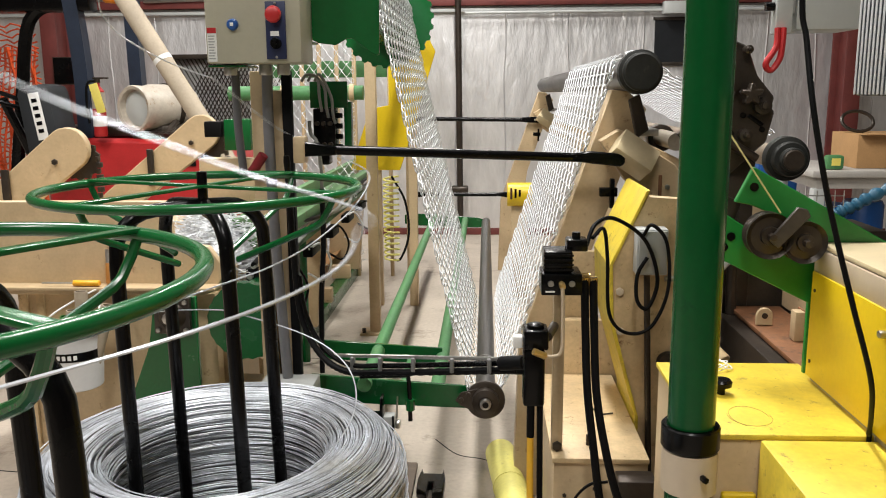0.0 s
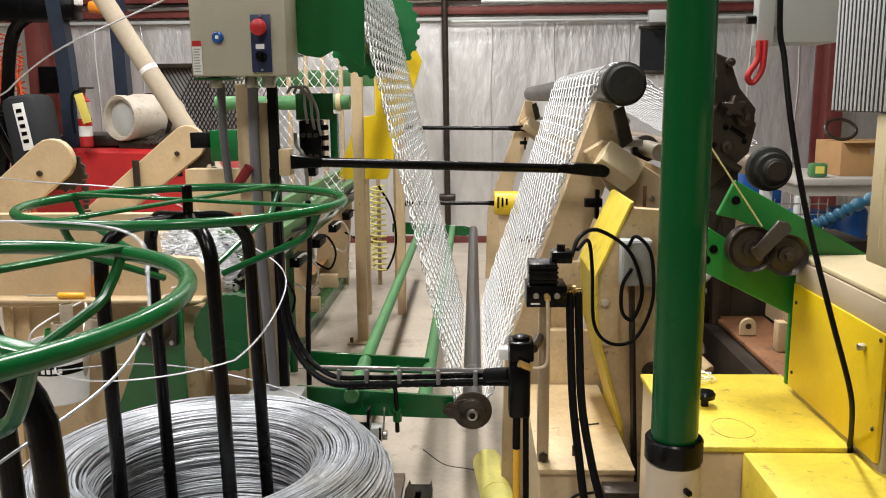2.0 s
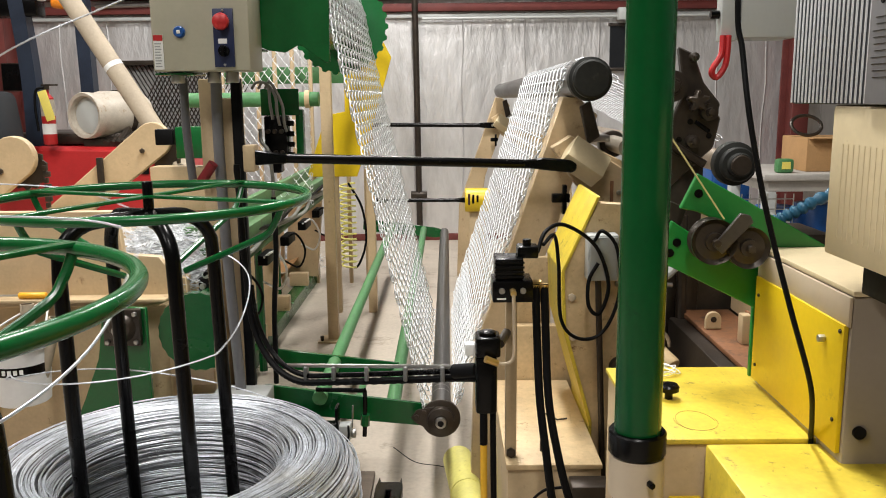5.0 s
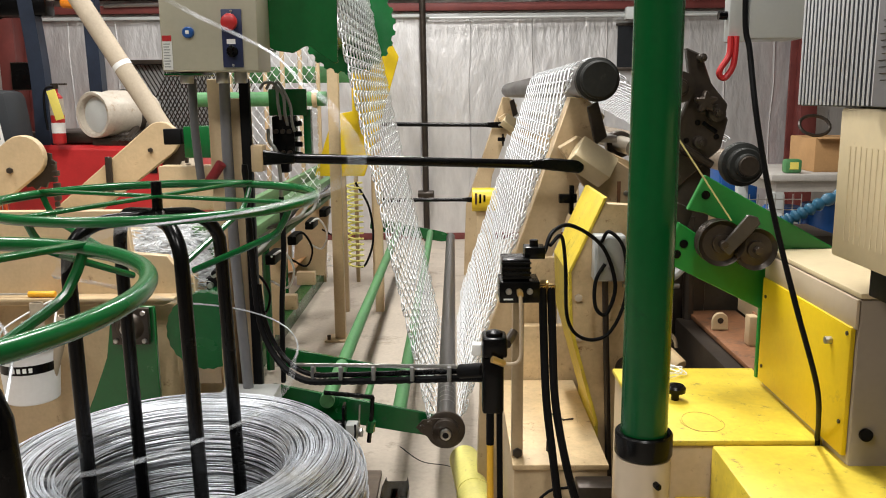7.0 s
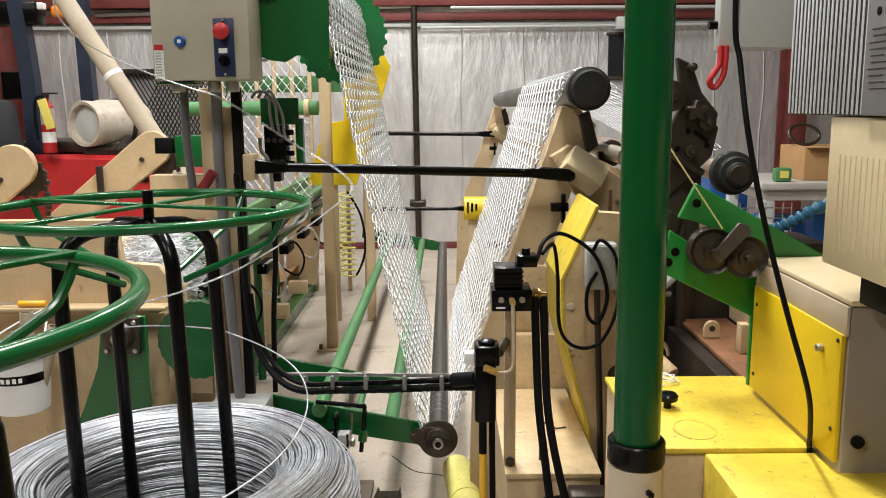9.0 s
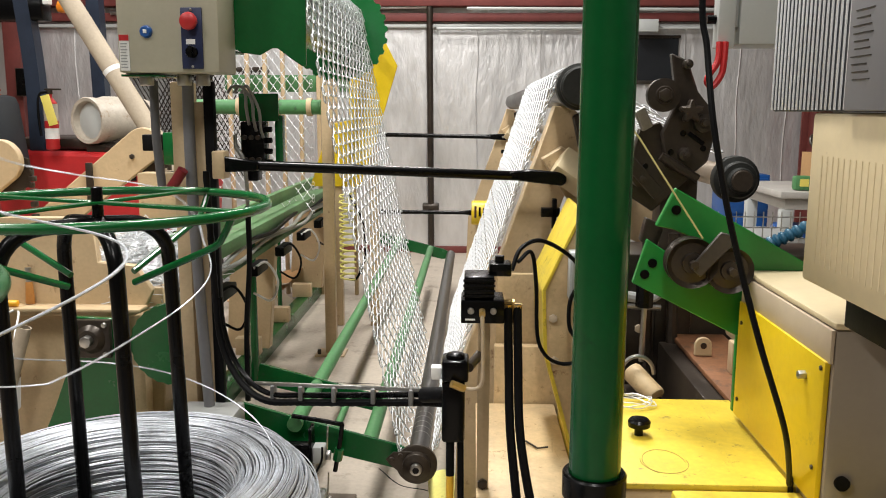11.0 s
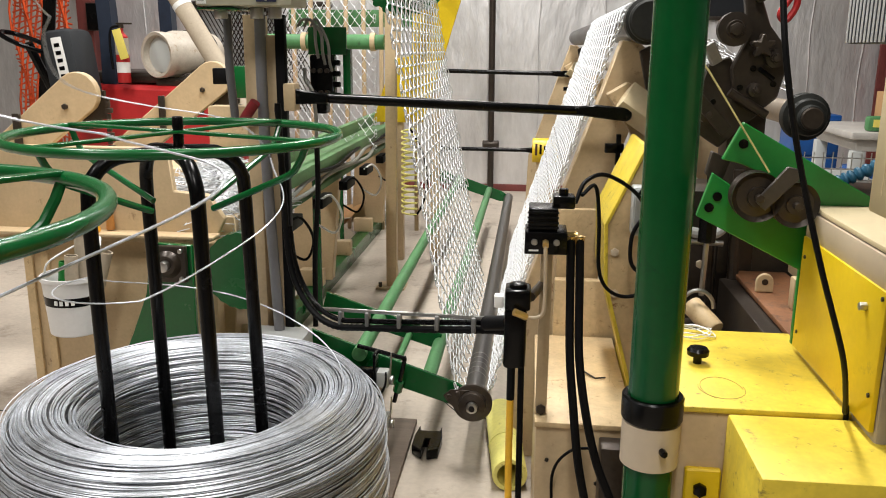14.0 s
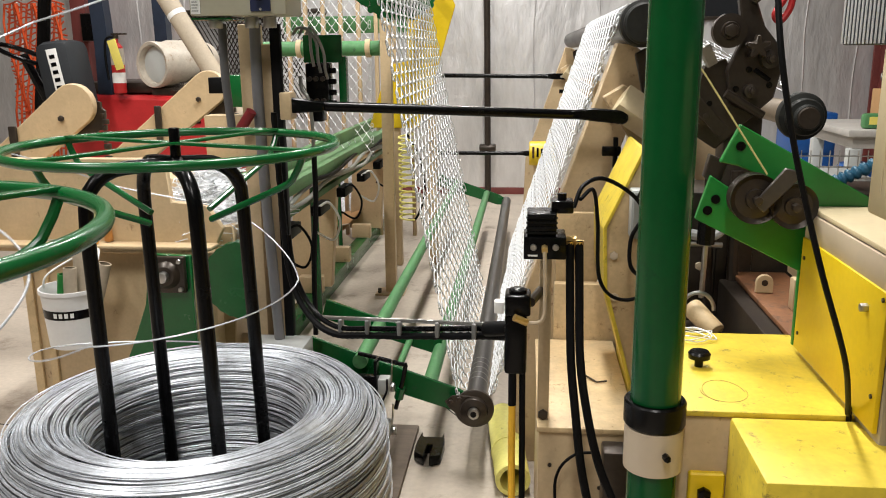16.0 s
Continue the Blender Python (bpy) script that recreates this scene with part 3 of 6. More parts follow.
for k in range(5):
    part("wear_ring", rod((DX, 3.16 + 0.05 * k, DZ), (DX, 3.163 + 0.05 * k, DZ), 0.0366, seg=28), STEEL, roller_part, "bright worn ring")
part("roller_flange", lathe([(0, 0), (0.062, 0), (0.069, 0.004), (0.069, 0.016), (0.062, 0.02), (0, 0.02)], (DX, 2.95, DZ), (0, 1, 0), 32), DARK_STEEL, roller_part)
part("bearing", lathe([(0.02, 0), (0.026, -0.002), (0.046, 0.006), (0.048, 0.03), (0.02, 0.034)], (DX, 2.92, DZ), (0, 1, 0), 28), DARK_STEEL, dancer, "cast flange bearing")
flange_part = part("bearing_flange", plate([(DX - 0.105, DZ + 0.0), (DX - 0.085, DZ - 0.018), (DX - 0.03, DZ - 0.046), (DX + 0.03, DZ - 0.046), (DX + 0.048, DZ), (DX + 0.03, DZ + 0.044), (DX - 0.03, DZ + 0.044), (DX - 0.085, DZ + 0.03)], 2.945, 2.949, 0.001), DARK_STEEL, dancer)
part("shaft", rod((DX, 2.905, DZ), (DX, 2.96, DZ), 0.02, seg=20, bevel=0.004), STEEL, roller_part, "bright shaft end")
part("shaft_bore", rod((DX, 2.9035, DZ), (DX, 2.906, DZ), 0.011, seg=16), BLACK, roller_part)
for dx, dz in ((-0.085, 0.006), (-0.06, 0.025)):
    part("flange_bolt", bolt((DX + dx, 2.945, DZ + dz), (0, -1, 0), 0.009, 0.012), DARK_STEEL, flange_part)
part("stop_rod", tube(smooth_path([(-0.12, 2.93, 0.52), (0.03, 2.93, 0.525), (0.05, 2.93, 0.512), (0.055, 2.93, 0.36)], 4), 0.008, 8), BLACK, dancer, "bent black stop rod")
part("stop_nut", rod((0.055, 2.93, 0.40), (0.055, 2.93, 0.44), 0.016, seg=8), GREEN, dancer)

# ---- toothed drum and its housing ----
drum = thing("toothed_drum", "green toothed drum carrying the mesh", "drum", (GX, 3.1, GZ))
for y, size in ((2.93, 0.148), (4.56, 0.245)):
    teeth = []
    for k in range(26):
        a = 360 / 26 * k
        teeth += [(GX + rr * math.cos(radians(a + da)), GZ + rr * math.sin(radians(a + da))) for rr, da in ((size - 0.014, 0), (size, 2.5), (size, 6.5), (size - 0.014, 9))]
    part("toothed_disc", plate(teeth, y, y + 0.016, 0.0), GREEN, drum)
part("drum_shell", rod((GX, 2.95, GZ), (GX, 4.56, GZ), 0.13, seg=32), GREEN, drum)
part("shaft", rod((GX, 2.8, GZ), (GX, 7.2, GZ), 0.035, seg=18), DARK_STEEL, drum)
cover = thing("drum_guard", "deep green sheet-metal guard round the drum end", "machine guard", (GX, 2.8, 1.9))
gp = [(-0.246, 2.300), (-0.253, 1.665), (-0.203, 1.643), (-0.151, 1.636), (-0.115, 1.656), (-0.098, 1.656), (-0.064, 1.630), (-0.026, 1.604), (-0.014, 1.607), (-0.007, 2.300)]
part("front_sheet", plate(gp, 2.82, 2.828, 0.002), GREEN, cover)
part("rim", box(-0.34, -0.225, 2.829, 2.92, 1.643, 1.650, 0.002), GREEN, cover)
far_guard = thing("far_guard", "yellow sheet-metal guard behind the mesh", "machine guard", (-0.35, 7.3, 1))
part("guard_sheet", plate([(-0.617, 0.971), (-0.476, 1.385), (-0.345, 1.411), (-0.344, 1.692), (-0.119, 1.950), (-0.024, 1.765), (-0.081, 1.578), (-0.171, 1.276), (-0.275, 0.969)], 5.9, 5.92, 0.003), YELLOW_CLEAN, far_guard)
part("post", box(-0.46, -0.41, 5.925, 5.985, 0, 1.3), BEIGE, far_guard)
part("post", box(-0.22, -0.16, 5.925, 5.985, 0, 1.3), BEIGE, far_guard)

# ---- wire pay-off stands ----
ring_r, tube_r = 0.387, 0.0115


def payoff(cx, cy, zr, turn, spoke, rr=0.195):
    st = thing("payoff_stand", "black four-legged wire stand with a green guide ring", "wire stand", (cx, cy, 0), group="wire stands")
    for k in range(4):
        a = radians(turn + 90 * k)
        ux, uy = math.cos(a), math.sin(a)
        top = zr - 0.045
        pts = [(cx - 0.012 + ux * rr * 1.04, cy + uy * rr * 1.04, 0.06), (cx - 0.03 + ux * rr, cy + uy * rr, top - 0.13)]
        for q in range(1, 7):
            b = radians(15 * q)
            pts.append((cx - 0.03 + ux * (rr - 0.1 * (1 - math.cos(b))), cy + uy * (rr - 0.1 * (1 - math.cos(b))), top - 0.1 + 0.1 * math.sin(b)))
        pts.append((cx + ux * 0.01, cy + uy * 0.01, top + 0.005))
        part("leg", tube(pts, 0.0175, 14), BLACK, st)
    part("base_plate", lathe([(0, 0), (0.36, 0), (0.36, 0.05), (0, 0.055)], (cx, cy, 0.004), seg=28), DARK_STEEL, st)
    part("hub_bolt", rod((cx, cy, zr - 0.05), (cx, cy, zr + 0.045), 0.013, seg=12, bevel=0.003), BLACK, st)
    rg = part("guide_ring", tube([(cx + ring_r * math.cos(2 * math.pi * k / 72), cy + ring_r * math.sin(2 * math.pi * k / 72), zr) for k in range(72)], tube_r, 12, closed=True), GREEN, st, "glossy green pipe ring")
    for k in range(4):
        a = radians(spoke + 90 * k)
        ux, uy = math.cos(a), math.sin(a)
        part("spoke", box(-ring_r / 2, ring_r / 2, -0.012, 0.012, -0.004, 0.004, 0.002, turn=Matrix.Rotation(a, 4, "Z")), GREEN, st).location = (cx + ux * ring_r / 2, cy + uy * ring_r / 2, zr + 0.008)
        bend = [(0.385, 0.004), (0.372, 0.03), (0.352, 0.06), (0.336, 0.072), (0.31, 0.084), (0.10, 0.172)]
        part("finger", tube([(cx + ux * q, cy + uy * q, zr - h) for q, h in bend], 0.0082, 10), GREEN, st, "bent green guide finger")
    return st


C1 = (-0.392, 2.225)
C2 = (-0.40, 1.06)
payoff(C1[0], C1[1], 1.255, 42, 68)
payoff(C2[0], C2[1], 1.28, -8, 60, 0.29)


def wire_coil(cx, cy, top, seed, label):
    rnd = random.Random(seed)
    co = thing("wire_coil", label, "wire coil", (cx, cy, 0.06), group="wire coils")
    # solid heart under the visible turns; its darker colour paints the shade in their gaps
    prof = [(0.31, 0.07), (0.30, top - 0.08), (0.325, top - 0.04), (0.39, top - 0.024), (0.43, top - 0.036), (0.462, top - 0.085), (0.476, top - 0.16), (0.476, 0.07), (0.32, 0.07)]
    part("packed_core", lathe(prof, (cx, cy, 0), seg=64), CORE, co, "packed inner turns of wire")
    prof_in = [(0.29, top - 0.34), (0.28, top - 0.2), (0.268, top - 0.1), (0.272, top - 0.055), (0.292, top - 0.026), (0.335, top - 0.006), (0.39, top), (0.43, top - 0.012), (0.46, top - 0.04), (0.48, top - 0.085), (0.491, top - 0.15), (0.495, top - 0.3)]
    L = [0]
    for a, b in zip(prof_in, prof_in[1:]):
        L.append(L[-1] + math.dist(a, b))
    n = 290
    tilt_x = tilt_y = off_x = off_y = 0.0
    for i in range(n):
        s = L[-1] * (i + rnd.uniform(-0.7, 0.7)) / n
        s = min(max(s, 0.0), L[-1] * 0.999)
        k = max(j for j in range(len(L) - 1) if L[j] <= s)
        t = (s - L[k]) / (L[k + 1] - L[k])
        r0 = prof_in[k][0] * (1 - t) + prof_in[k + 1][0] * t
        h0 = prof_in[k][1] * (1 - t) + prof_in[k + 1][1] * t
        # neighbouring turns lie nearly parallel, a few stray across them
        stray = 2.6 if rnd.random() < 0.12 else 1.0
        tilt_x = 0.8 * tilt_x + rnd.uniform(-0.006, 0.006)
        tilt_y = 0.8 * tilt_y + rnd.uniform(-0.006, 0.006)
        off_x = 0.8 * off_x + rnd.uniform(-0.003, 0.003)
        off_y = 0.8 * off_y + rnd.uniform(-0.003, 0.003)
        sunk = rnd.uniform(-0.0028, 0.001)
        if r0 < 0.29:
            sunk += rnd.uniform(-0.009, 0.002)
        r0 += sunk * (1.0 if r0 > 0.43 else (-1.0 if r0 < 0.29 else 0.0))
        h0 += sunk if 0.28 < r0 < 0.47 else 0.0
        ph, ph2 = rnd.uniform(0, 6.28), rnd.uniform(0, 6.28)
        ring = []
        m = 64
        for j in range(m):
            a = 2 * math.pi * j / m
            rr = r0 + 0.0022 * stray * math.sin(2 * a + ph) + 0.0012 * math.sin(3 * a + ph2) + 0.003
            lift = (tilt_x * math.cos(a) + tilt_y * math.sin(a)) * stray * rr + 0.0022 * math.sin(2 * a + ph2) + 0.002 * (stray - 1)
            ring.append((cx + off_x * stray + rr * math.cos(a), cy + off_y * stray + rr * math.sin(a), h0 + lift))
        bm = bmesh.new()
        tube_fast(bm, ring, 0.0019)
        part("wire_turn", bm, COIL_ZINC, co)
    return co


def tube_fast(bm, ring, r):
    p = [Vector(q) for q in ring]
    n = len(p)
    cx = sum((q for q in p), Vector()) / n
    rows = []
    for q in p:
        out = (q - cx)
        out.z = 0
        out.normalize()
        rows.append([bm.verts.new(q + out * (r * c) + Vector((0, 0, r * s))) for c, s in ((1, 0), (0, 1), (-1, 0), (0, -1))])
    for i in range(n):
        a, b = rows[i], rows[(i + 1) % n]
        for k in range(4):
            bm.faces.new((a[k], a[(k + 1) % 4], b[(k + 1) % 4], b[k]))


wire_coil(C1[0] + 0.008, C1[1] - 0.02, 0.60, 3, "large coil of shiny galvanised steel wire on its stand")
wire_coil(C2[0] - 0.1, C2[1] - 0.1, 0.50, 5, "coil of galvanised wire on the nearer stand")

# ---- near green post ----
PX, PY = 0.677, 1.58
gpost = thing("green_post", "glossy green steel pipe post in a cream socket", "post", (PX, PY, 0))
part("pipe", rod((PX, PY, 0.02), (PX, PY, 2.9), 0.0405, seg=48), GREEN_POST, gpost)
part("socket", lathe([(0.041, 0), (0.048, 0), (0.048, 0.075), (0.041, 0.075)], (PX, PY, 0.795), seg=40), BEIGE_CLEAN, gpost, "cream steel collar")
part("clamp_ring", lathe([(0.041, 0), (0.0485, 0.001), (0.0505, 0.004), (0.0505, 0.04), (0.048, 0.043), (0.041, 0.043)], (PX, PY, 0.872), seg=40), BLACK, gpost, "black clamp ring")
part("set_screw", bolt((PX + 0.012, PY - 0.044, 0.835), (0.2, -1, 0), 0.006, 0.016), BLACK, gpost)
part("foot", lathe([(0, 0), (0.11, 0), (0.11, 0.02), (0.05, 0.02)], (PX, PY, 0.002), seg=24), BEIGE, gpost)

# ---- yellow guards and cabinets on the right ----
g = thing("guard_table", "low machine cover with worn yellow top and cream front", "machine cover", (0.85, 1.8, 0))
part("top", box(0.700, 1.015, 1.595, 2.0, 0.878, 0.889, 0.003), YELLOW, g, "worn scuffed yellow sheet")
part("front", box(0.705, 1.02, 1.6, 1.61, 0.0, 0.877, 0.002), BEIGE, g)
part("side", box(0.705, 0.715, 1.612, 1.99, 0.0, 0.877, 0.002), BEIGE, g)
part("back", box(0.717, 1.01, 1.98, 1.99, 0.0, 0.877, 0.002), BEIGE, g)
part("knob", lathe([(0, 0), (0.008, 0), (0.008, 0.014), (0.02, 0.017), (0.021, 0.026), (0.017, 0.031), (0, 0.032)], (0.79, 1.80, 0.889), seg=20), BLACK, g, "black plastic knob")
part("bracket", plate([(0.74, 0.78), (0.80, 0.78), (0.80, 0.70), (0.74, 0.70)], 1.585, 1.599, 0.003), YELLOW_CLEAN, g, "small yellow latch plate")
part("latch_bolt", bolt((0.765, 1.585, 0.745), (0, -1, 0), 0.012, 0.012), BLACK, g)
for q in range(2):
    part("pen_ring", tube([(0.81 + (0.036 + 0.004 * q) * math.cos(a * 0.262 + q), 1.68 + (0.052 - 0.006 * q) * math.sin(a * 0.262 + q), 0.8892) for a in range(q * 7, 17 + q * 5)], 0.0006, 4), MARKER, g, "faint scribbled ring")
g = thing("guard_box", "scuffed yellow steel guard box", "machine cover", (0.95, 1.45, 0))
part("shell", box(0.80, 1.2, 1.37, 1.588, 0.3, 0.884, 0.006), YELLOW, g)
part("foot", box(0.82, 1.18, 1.38, 1.58, 0.0, 0.3, 0.004), BEIGE, g)
cab = thing("control_cabinet", "cream cabinet with bright yellow side panel", "cabinet", (1.2, 1.7, 0))
part("body", box(1.0, 1.5, 1.5, 1.9, 0.0, 1.17, 0.006), TAUPE, cab, "taupe steel body")
part("lid", box(0.998, 1.502, 1.498, 1.902, 1.171, 1.181, 0.004), CREAM, cab)
part("side_band", box(0.994, 0.9995, 1.5, 1.9, 1.12, 1.17, 0.001), BEIGE_CLEAN, cab)
panel_part = part("side_panel", box(0.990, 0.9985, 1.505, 1.897, 0.9, 1.122, 0.002), YELLOW_CLEAN, cab, "bright yellow sheet panel")
part("panel_bolt", bolt((0.990, 1.57, 1.082), (-1, 0, 0), 0.007, 0.012), STEEL, panel_part)
for y, z in ((1.52, 0.955), (1.875, 0.935), (1.875, 1.085), (1.515, 1.11)):
    part("screw", bolt((0.990, y, z), (-1, 0, 0), 0.004, 0.003), DARK_STEEL, panel_part)
for z in (0.94, 0.84):
    part("grommet", lathe([(0, 0), (0.011, 0), (0.011, 0.006), (0, 0.006)], (1.025, 1.5, z), (0, -1, 0), 14), BLACK, cab)
up = thing("drive_cabinet", "upper cream cabinet with faint ribbed side", "cabinet", (1.1, 1.5, 1.2))
part("body", box(0.944, 1.45, 1.2, 1.5, 1.245, 1.477, 0.006), CREAM, up)
# Dark filler for the shadowed gap under the cabinet; it also carries it.
part("gap_shade_block", box(1.0, 1.4, 1.25, 1.48, 1.182, 1.2445, 0.003), RUBBER, up)
for k in range(15):
    part("rib", box(0.9432, 0.9439, 1.225 + 0.0165 * k, 1.2275 + 0.0165 * k, 1.275, 1.42, 0.0), CREAM, up)
vf = thing("motor_drive", "grey finned motor drive with small printed label", "motor drive", (1.0, 1.5, 1.48))
# Case colour carries the gap shade, since the fins stand barely proud.
part("case", box(0.942, 1.3, 1.2, 1.655, 1.478, 1.9, 0.004), FIN_SHADE, vf, "grey casting coloured dark like the shade between its fins")
part("label_face", box(0.936, 0.9415, 1.2, 1.389, 1.479, 1.9, 0.002), DRIVE_GREY, vf, "smooth grey side face with print")
for k in range(19):
    part("fin", box(0.9402, 0.9415, 1.394 + 0.0142 * k, 1.3998 + 0.0142 * k, 1.48, 1.9, 0.0006), FIN_PALE, vf)
for k in range(10):
    part("print_bar", box(0.9346, 0.9358, 1.325 + 0.005 * (k % 3), 1.368 + 0.003 * (k % 4), 1.515 + 0.009 * k, 1.5164 + 0.009 * k, 0), DARK_STEEL, vf)
part("logo_bar", box(0.9346, 0.9358, 1.322, 1.338, 1.615, 1.63, 0), BLACK, vf)
part("logo_ring", lathe([(0, 0), (0.006, 0), (0.006, 0.001), (0, 0.001)], (0.9358, 1.356, 1.62), (-1, 0, 0), 16), BLACK, vf)

# hanging black cable
cb = thing("hanging_cable", "thick black cable hanging from above to the cabinet", "cable", (0.9, 1.45, 0.9))
part("cord", tube(smooth_path([(0.775, 1.47, 2.6), (0.776, 1.47, 1.9), (0.778, 1.47, 1.63), (0.785, 1.46, 1.56), (0.79, 1.43, 1.465), (0.81, 1.42, 1.36), (0.835, 1.42, 1.27), (0.866, 1.42, 1.17), (0.921, 1.46, 1.04), (0.96, 1.53, 0.95), (0.98, 1.575, 0.902), (0.99, 1.5935, 0.87), (0.985, 1.5925, 0.5), (0.98, 1.5925, 0.2)], 8), 0.0043, 10), RUBBER, cb)

# disconnect box with red padlocks
db = thing("disconnect_box", "grey electrical disconnect box on the machine", "electrical box", (1.25, 2.64, 1.65))
part("case", box(1.185, 1.36, 2.64, 2.8, 1.655, 2.1, 0.006), GREY_LIGHT, db)
part("switch_arm", box(1.125, 1.172, 2.63, 2.68, 1.645, 1.95, 0.006), GREY_LIGHT, db)
part("arm_bracket", box(1.172, 1.184, 2.65, 2.7, 1.7, 1.8, 0.002), GREY, db)
part("plunger", rod((1.124, 2.65, 1.72), (1.10, 2.65, 1.72), 0.012, seg=12), BLACK, db)
part("riser_pipe", rod((1.3, 2.72, 2.1), (1.3, 2.72, 5.0), 0.018, seg=10), STEEL, db)
hook = [(1.130, 2.625, 1.66), (1.127, 2.62, 1.61), (1.104, 2.62, 1.57), (1.103, 2.62, 1.552), (1.118, 2.62, 1.545), (1.138, 2.62, 1.575), (1.143, 2.62, 1.61), (1.146, 2.625, 1.66)]
part("lockout_hasp", tube(smooth_path(hook, 5), 0.0088, 10), RED, db, "bright red lockout hasp")

# ---- green bracket with wire pulleys ----
gb = thing("pulley_bracket", "bright green slotted bracket with two dark wire pulleys", "bracket", (0.95, 1.85, 1.2))
yb = 1.90
part("upper_arm", plate([(0.86, 1.336), (0.826, 1.264), (0.86, 1.257), (0.9, 1.24), (1.0, 1.16), (1.32, 1.10), (1.13, 1.185)], yb, yb + 0.016, 0.002), GREEN_BRIGHT, gb)
part("lower_arm", plate([(0.815, 1.236), (0.79, 1.15), (1.0, 1.045), (1.2, 0.97), (1.32, 1.08), (0.99, 1.175), (0.87, 1.20)], yb + 0.017, yb + 0.033, 0.002), GREEN_BRIGHT, gb)
part("cross_link", plate([(0.815, 1.275), (0.85, 1.26), (0.835, 1.21), (0.805, 1.23)], yb + 0.034, yb + 0.06, 0.002), DARK_STEEL, gb)
part("upright", box(1.0, 1.012, yb + 0.034, yb + 0.046, 0.85, 1.15, 0.002), GREEN_BRIGHT, gb)
for x, z in ((0.862, 1.295), (0.826, 1.19), (0.812, 1.168)):
    part("hole", lathe([(0, 0), (0.009, 0), (0.009, 0.002), (0, 0.002)], (x, yb - 0.001 + (0.017 if z < 1.25 else 0), z), (0, -1, 0), 14), BLACK, gb)
for x, z, rr in ((0.886, 1.201, 0.047), (0.956, 1.188, 0.043)):
    part("pulley", lathe([(0, 0), (rr * 0.4, 0), (rr * 0.42, 0.008), (rr * 0.8, 0.01), (rr, 0.002), (rr, 0.01), (rr * 0.86, 0.02), (rr, 0.03), (rr, 0.038), (0, 0.038)], (x, yb - 0.05, z), (0, 1, 0), 32), DARK_STEEL, gb, "grooved dark steel pulley")
    part("axle_bolt", bolt((x, yb - 0.05, z), (0, -1, 0), 0.0085, 0.016), HUB_BROWN, gb)
part("link_arm", plate([(0.878, 1.196), (0.898, 1.178), (0.957, 1.243), (0.950, 1.257), (0.930, 1.262)], yb - 0.062, yb - 0.054, 0.002), WORN_ARM, gb, "worn grey link arm")
part("guide_wire", tube([(0.752, 1.885, 1.47), (0.785, 1.88, 1.428), (0.90, 1.846, 1.249)], 0.0018, 6), ROPE, gb, "thin yellowish wire")

# ---- straightener plate with star knobs ----
sp = thing("straightener", "oily dark steel straightener plate with star knobs", "straightener", (1.05, 2.6, 1.4))
ys = 2.6
part("back_plate", plate([(1.0, 1.63), (1.045, 1.61), (1.075, 1.53), (1.125, 1.47), (1.118, 1.44), (1.128, 1.43), (1.11, 1.345), (1.06, 1.30), (1.0, 1.33), (0.985, 1.42), (1.02, 1.5)], ys, ys + 0.03, 0.004), DARK_STEEL, sp)
part("lower_plate", plate([(0.93, 1.43), (0.986, 1.45), (1.03, 1.38), (1.086, 1.309), (1.049, 1.276), (0.974, 1.205), (0.905, 1.25), (0.912, 1.35)], ys + 0.032, ys + 0.06, 0.003), DARK_STEEL, sp)
part("fork", plate([(0.85, 1.37), (0.875, 1.39), (0.99, 1.27), (0.965, 1.245)], ys - 0.04, ys - 0.02, 0.002), DARK_STEEL, sp)
part("fork", plate([(0.905, 1.475), (0.93, 1.49), (0.955, 1.44), (0.93, 1.425)], ys - 0.03, ys - 0.001, 0.002), STEEL, sp)
for x, z in ((1.04, 1.42), (1.095, 1.38), (1.01, 1.37), (0.95, 1.33)):
    part("hole", lathe([(0, 0), (0.008, 0), (0.008, 0.003), (0, 0.003)], (x, ys + (0.03 if x < 0.96 else -0.001), z), (0, -1, 0), 12), BLACK, sp)
part("rod_arm", rod((0.98, ys - 0.02, 1.36), (1.08, ys - 0.02, 1.30), 0.012, seg=10), DARK_STEEL, sp)
star = []
for k in range(5):
    a = 72 * k + 20
    star += [(1.05 + rr * math.cos(radians(a + da)), 1.478 + rr * math.sin(radians(a + da))) for rr, da in ((0.03, -12), (0.033, 0), (0.03, 12), (0.016, 36))]
part("star_knob", plate(star, ys - 0.05, ys - 0.02, 0.004), HUB_BROWN, sp)
for x, z, rr in ((1.088, 1.447, 0.024), (0.98, 1.52, 0.044), (1.045, 1.365, 0.018), (1.04, 1.6, 0.012), (0.93, 1.3, 0.024)):
    part("roller", lathe([(0, 0), (rr * 0.5, 0), (rr * 0.55, 0.006), (rr, 0.008), (rr, 0.035), (0, 0.035)], (x, ys - 0.035, z), (0, 1, 0), 24), DARK_STEEL, sp)
    part("roller_bolt", bolt((x, ys - 0.035, z), (0, -1, 0), rr * 0.4, 0.01), HUB_BROWN, sp)
part("slot", box(1.05, 1.1, ys - 0.004, ys, 1.40, 1.412, 0.002, turn=Matrix.Rotation(radians(35), 4, "Y")), BLACK, sp)
part("stand", box(1.0, 1.1, ys + 0.05, ys + 0.15, 0.0, 1.3, 0.004), DARK_STEEL, sp)

